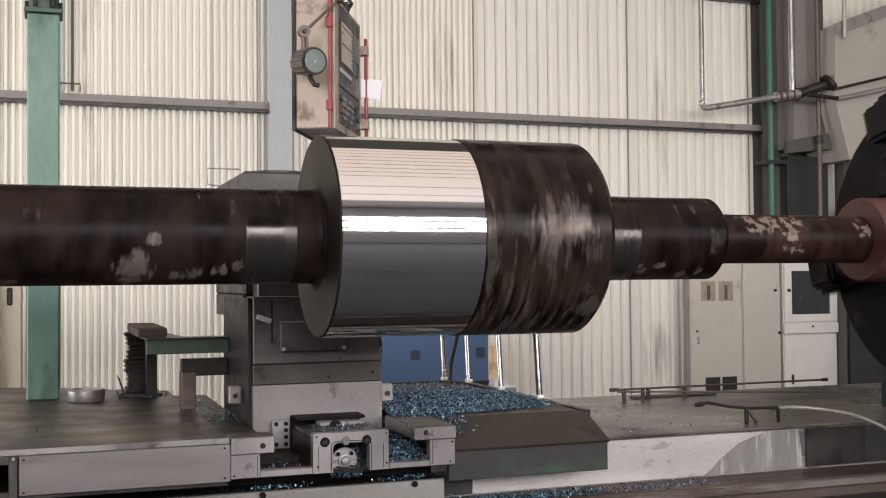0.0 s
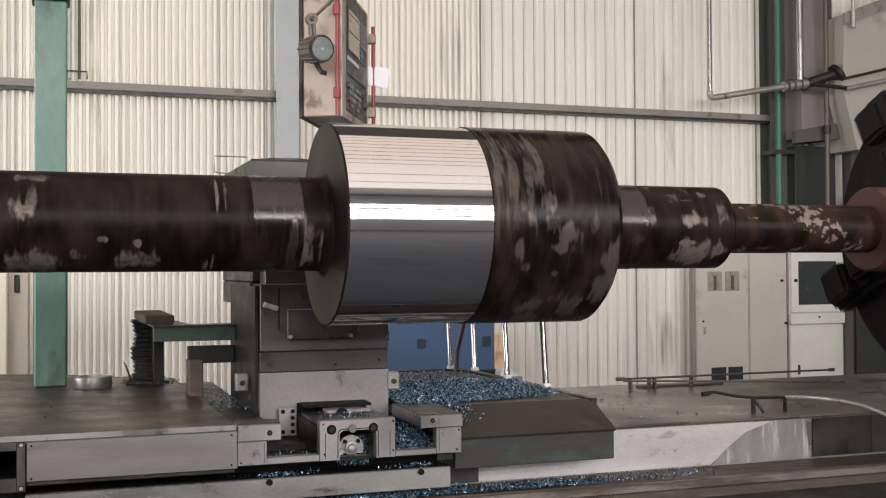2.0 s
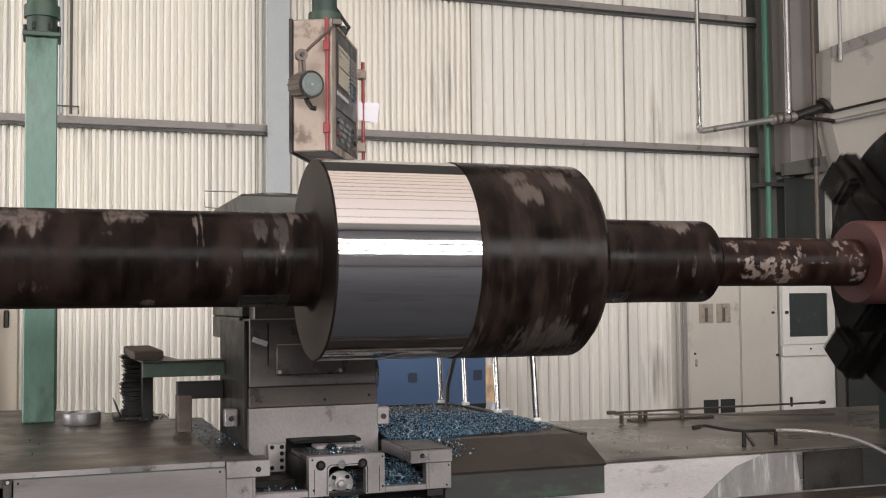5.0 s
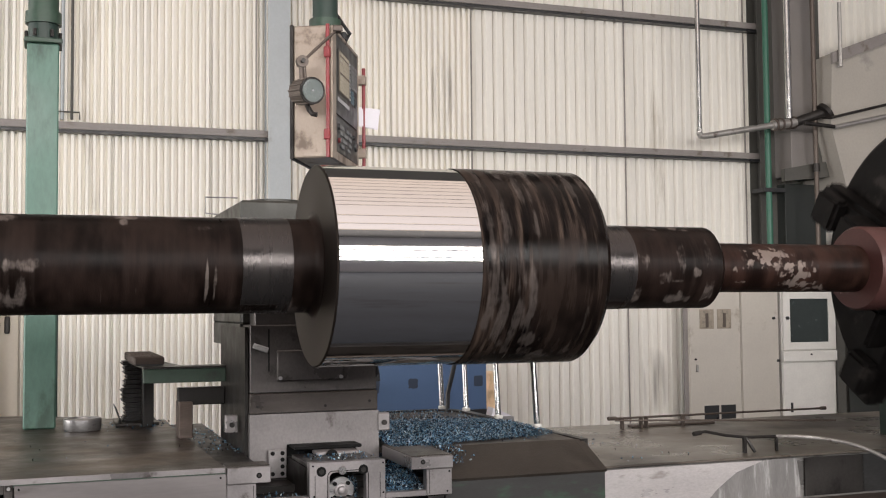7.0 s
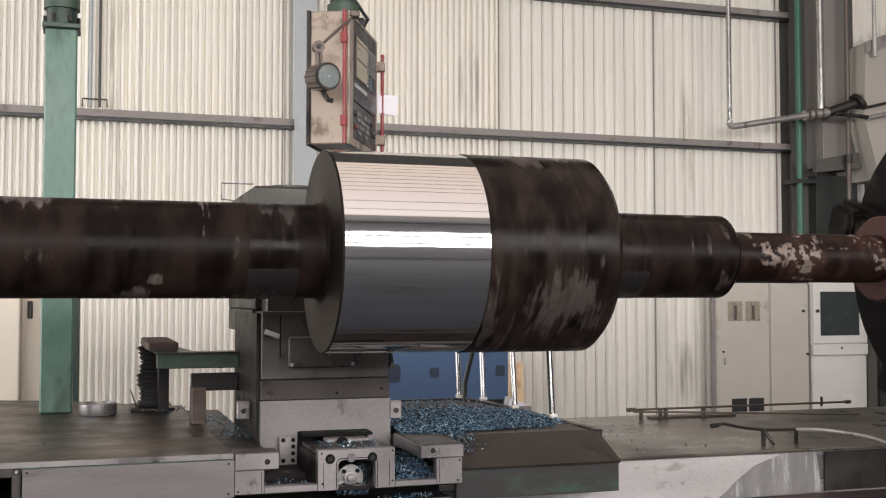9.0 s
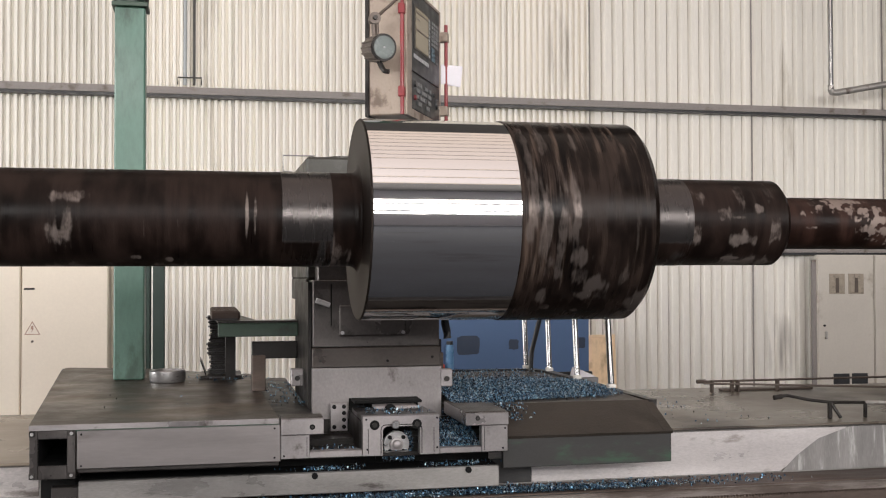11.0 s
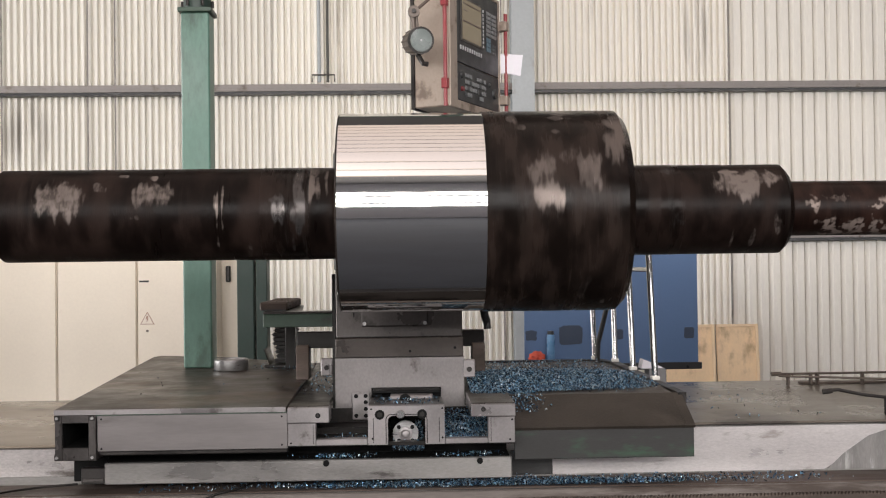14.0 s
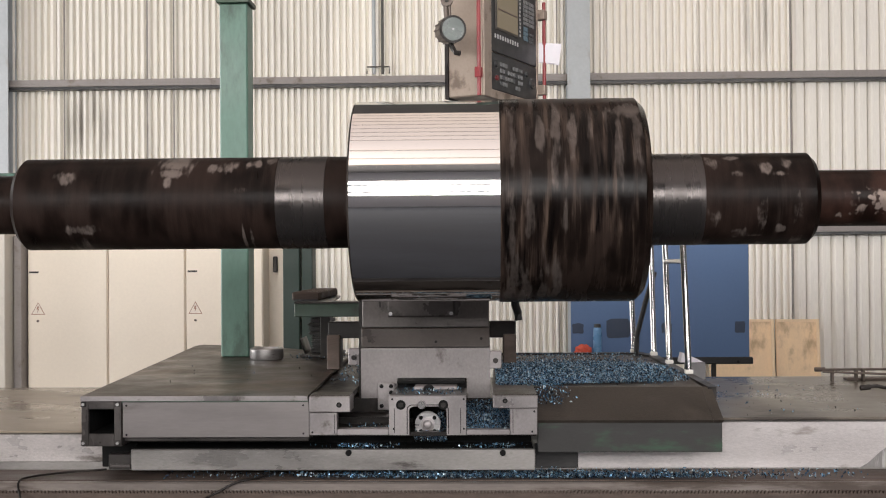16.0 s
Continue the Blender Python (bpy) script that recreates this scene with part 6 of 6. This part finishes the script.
def rail_cables():
    solo("loose_cable", tube(BM(), smooth_line([(0.80, 4.90, 0.754), (0.80, 4.80, 0.754), (0.76, 4.70, 0.755), (0.68, 4.645, 0.747), (0.58, 4.60, 0.70), (0.48, 4.50, 0.668), (0.36, 4.45, 0.668)]), 0.0055, 8), OILSHADE, "black cable lying over the rail", "cable", smooth=True)
    solo("loose_cable", tube(BM(), smooth_line([(0.0, 4.92, 0.752), (-0.16, 4.85, 0.752), (-0.29, 4.74, 0.752), (-0.31, 4.66, 0.746), (-0.28, 4.60, 0.70), (-0.22, 4.50, 0.668)]), 0.005, 8), OILSHADE, "black cable lying over the rail", "cable", smooth=True)


BOXGREY = material("grey_carton", (0.22, 0.22, 0.23), 0.6, 0, 0.15, 8, 60, 0.03)


# ---- metal chips ----
def chips(name, spots, label, seed, size=0.0065):
    """Curled chips at the given places, each a bent strip of two facets with thickness given by its curl."""
    rng = np.random.default_rng(seed)
    vs, fs = [], []
    for p in spots:
        s = size * rng.uniform(0.55, 1.5)
        w = s * rng.uniform(0.35, 0.7)
        q = Euler(rng.uniform(0, 6.28, 3)).to_matrix()
        k = len(vs)
        for u, c in ((-1, 0.0), (-0.3, 0.55), (0.4, 0.5), (1, -0.15)):
            for v in (-0.5, 0.5):
                vs.append(tuple(Vector(p) + q @ Vector((u * s * 0.6, v * w, c * s * 0.7))))
        for j in range(3):
            fs.append((k + 2 * j, k + 2 * j + 1, k + 2 * j + 3, k + 2 * j + 2))
    me = bpy.data.meshes.new(name)
    me.from_pydata(vs, [], fs)
    me.materials.append(CHIP)
    return tagged(new(name, me), label, "metal chips", kind="stuff")


def all_chips():
    rng = np.random.default_rng(4)

    def pile(x, y):
        """Height of the heap above the tray."""
        return 0.032 * max(0, 1 - ((x - 2.15) / 0.72) ** 4) * min(1, max(0, (y - 5.04 - max(0, x - 2.05) * 0.16) / 0.35)) * min(1, max(0, (6.2 - y) / 0.6))
    bm = BM()
    nx, ny = 44, 60
    grid = [[bm.verts.new((x, y, 1.128 + pile(x, y) + 0.004 * noise.noise(Vector((x * 30, y * 30, 0))))) for x in np.linspace(1.86, 2.76, nx)] for y in np.linspace(4.96, 6.40, ny)]
    for a, b in zip(grid, grid[1:]):
        for i in range(nx - 1):
            bm.faces.new((a[i], a[i + 1], b[i + 1], b[i]))
    pts = []
    while len(pts) < 30000:
        x, y = rng.uniform(1.84, 2.80), rng.uniform(4.97, 6.70)
        right = 2.80 - (y - 4.96) / 1.7 * 0.04
        front = 5.02 + max(0, (x - 2.05)) * 0.16
        dens = 1.0 if y > front else (0.5 if x < 2.15 else 0.02)
        if x > 2.5:
            dens *= max(0.12, 1 - (x - 2.5) / 0.27)
        if y > 5.5:
            dens *= max(0.05, 1 - (y - 5.5) / 0.5)
        if x < right and rng.uniform() < dens:
            pts.append((x, y, 1.135 + pile(x, y) + rng.uniform(0, 0.008)))
    bmesh.ops.delete(bm, geom=[f for f in bm.faces if pile(*f.calc_center_median()[:2]) < 0.008 or f.calc_center_median().x > 2.77 - (f.calc_center_median().y - 4.96) * 0.10], context="FACES")
    h = solo("chip_heap", bm, STEELDARK, "dark bed of the heap of blued steel chips", "metal chips", kind="stuff")
    chips("chip_heap_top", pts, "heap of blued steel turning chips in the tray", 1)
    pts = []
    for _ in range(6500):
        x = rng.normal(1.95, 0.45)
        pts.append((x, rng.uniform(4.715, 4.76) + rng.exponential(0.03), 0.750 + rng.uniform(0, 0.014)))
    for _ in range(500):
        x = rng.uniform(0.3, 3.5)
        pts.append((x, rng.uniform(4.71, 4.93), 0.750 + rng.uniform(0, 0.004)))
    chips("rail_chips", pts, "blued steel chips strewn along the rail", 2, 0.008)
    pts = []
    for _ in range(2600):
        x, y = rng.uniform(1.70, 1.90), rng.uniform(4.66, 4.95)
        pts.append((x, y, 0.965 + 0.10 * (y - 4.64) / 0.3 * rng.uniform(0.6, 1.0) + rng.uniform(0, 0.01)))
    for _ in range(420):
        a, r = rng.uniform(-0.6, 3.2), rng.uniform(0.05, 0.085)
        pts.append((1.535 + 0.07 * rng.uniform(-1, 1), 4.70 + rng.uniform(0, 0.06), 0.915 + rng.uniform(0, 0.05)))
    for _ in range(520):
        z = rng.uniform(0, 1) ** 1.6
        pts.append((1.575 + 0.035 * rng.uniform(-1, 1) * (1 - 0.6 * z) + 0.012 * z, rng.uniform(4.74, 4.80), 0.912 + 0.13 * z))
    for _ in range(360):
        pts.append((rng.choice([1.23, 1.80]) + rng.normal(0, 0.08), rng.uniform(4.77, 4.79), 0.876 + rng.uniform(0, 0.02)))
    for _ in range(130):
        pts.append((rng.uniform(1.38, 1.69), rng.uniform(4.7, 5.0), 1.126 + rng.uniform(0, 0.01)))
    for _ in range(60):
        pts.append((rng.uniform(1.15, 1.35), rng.uniform(4.7, 4.9), 0.965 + rng.uniform(0, 0.006)))
    for _ in range(500):
        pts.append((rng.normal(2.08, 0.05), rng.uniform(4.80, 5.05), 0))
        x, y, _z = pts[-1]
        pts[-1] = (x, y, 1.04 + (y - 4.74) * 0.47 + rng.uniform(0, 0.008))
    chips("pocket_chips", pts, "blued steel chips caught in the carriage pockets", 3, 0.007)
    pts = []
    for _ in range(220):
        pts.append((rng.uniform(1.0, 1.165), rng.uniform(5.2, 6.4), 1.118 + rng.uniform(0, 0.008)))
    for _ in range(160):
        pts.append((rng.normal(0.78, 0.12), rng.normal(6.5, 0.12), 1.137 + rng.uniform(0, 0.01)))
    for _ in range(16):
        pts.append((rng.uniform(0.1, 0.95), rng.uniform(4.9, 6.6), 1.137))
    for _ in range(90):
        pts.append((rng.uniform(2.9, 3.6), rng.uniform(5.0, 6.5), 0.99))
    chips("stray_chips", pts, "stray steel chips on the plates", 5, 0.007)


# ---- motion ----
def motions():
    spin = [i * 0.1 for i in range(161)]
    for ob in (THE_ROLL, THE_CHUCK):
        walk(ob, [(t, pose(0, AX_Y, AX_Z, TURN_RATE * t, 0, 0)) for t in spin])


hall()
back_wall()
bed()
carriage()
bed_fittings()
rods_on_bed()
THE_ROLL = roll()
THE_CHUCK = chuck()
headstock()
pendant()
left_cabinets()
blue_board()
plywood()
right_cabinets()
right_corner()
small_things()
rail_cables()
all_chips()
motions()
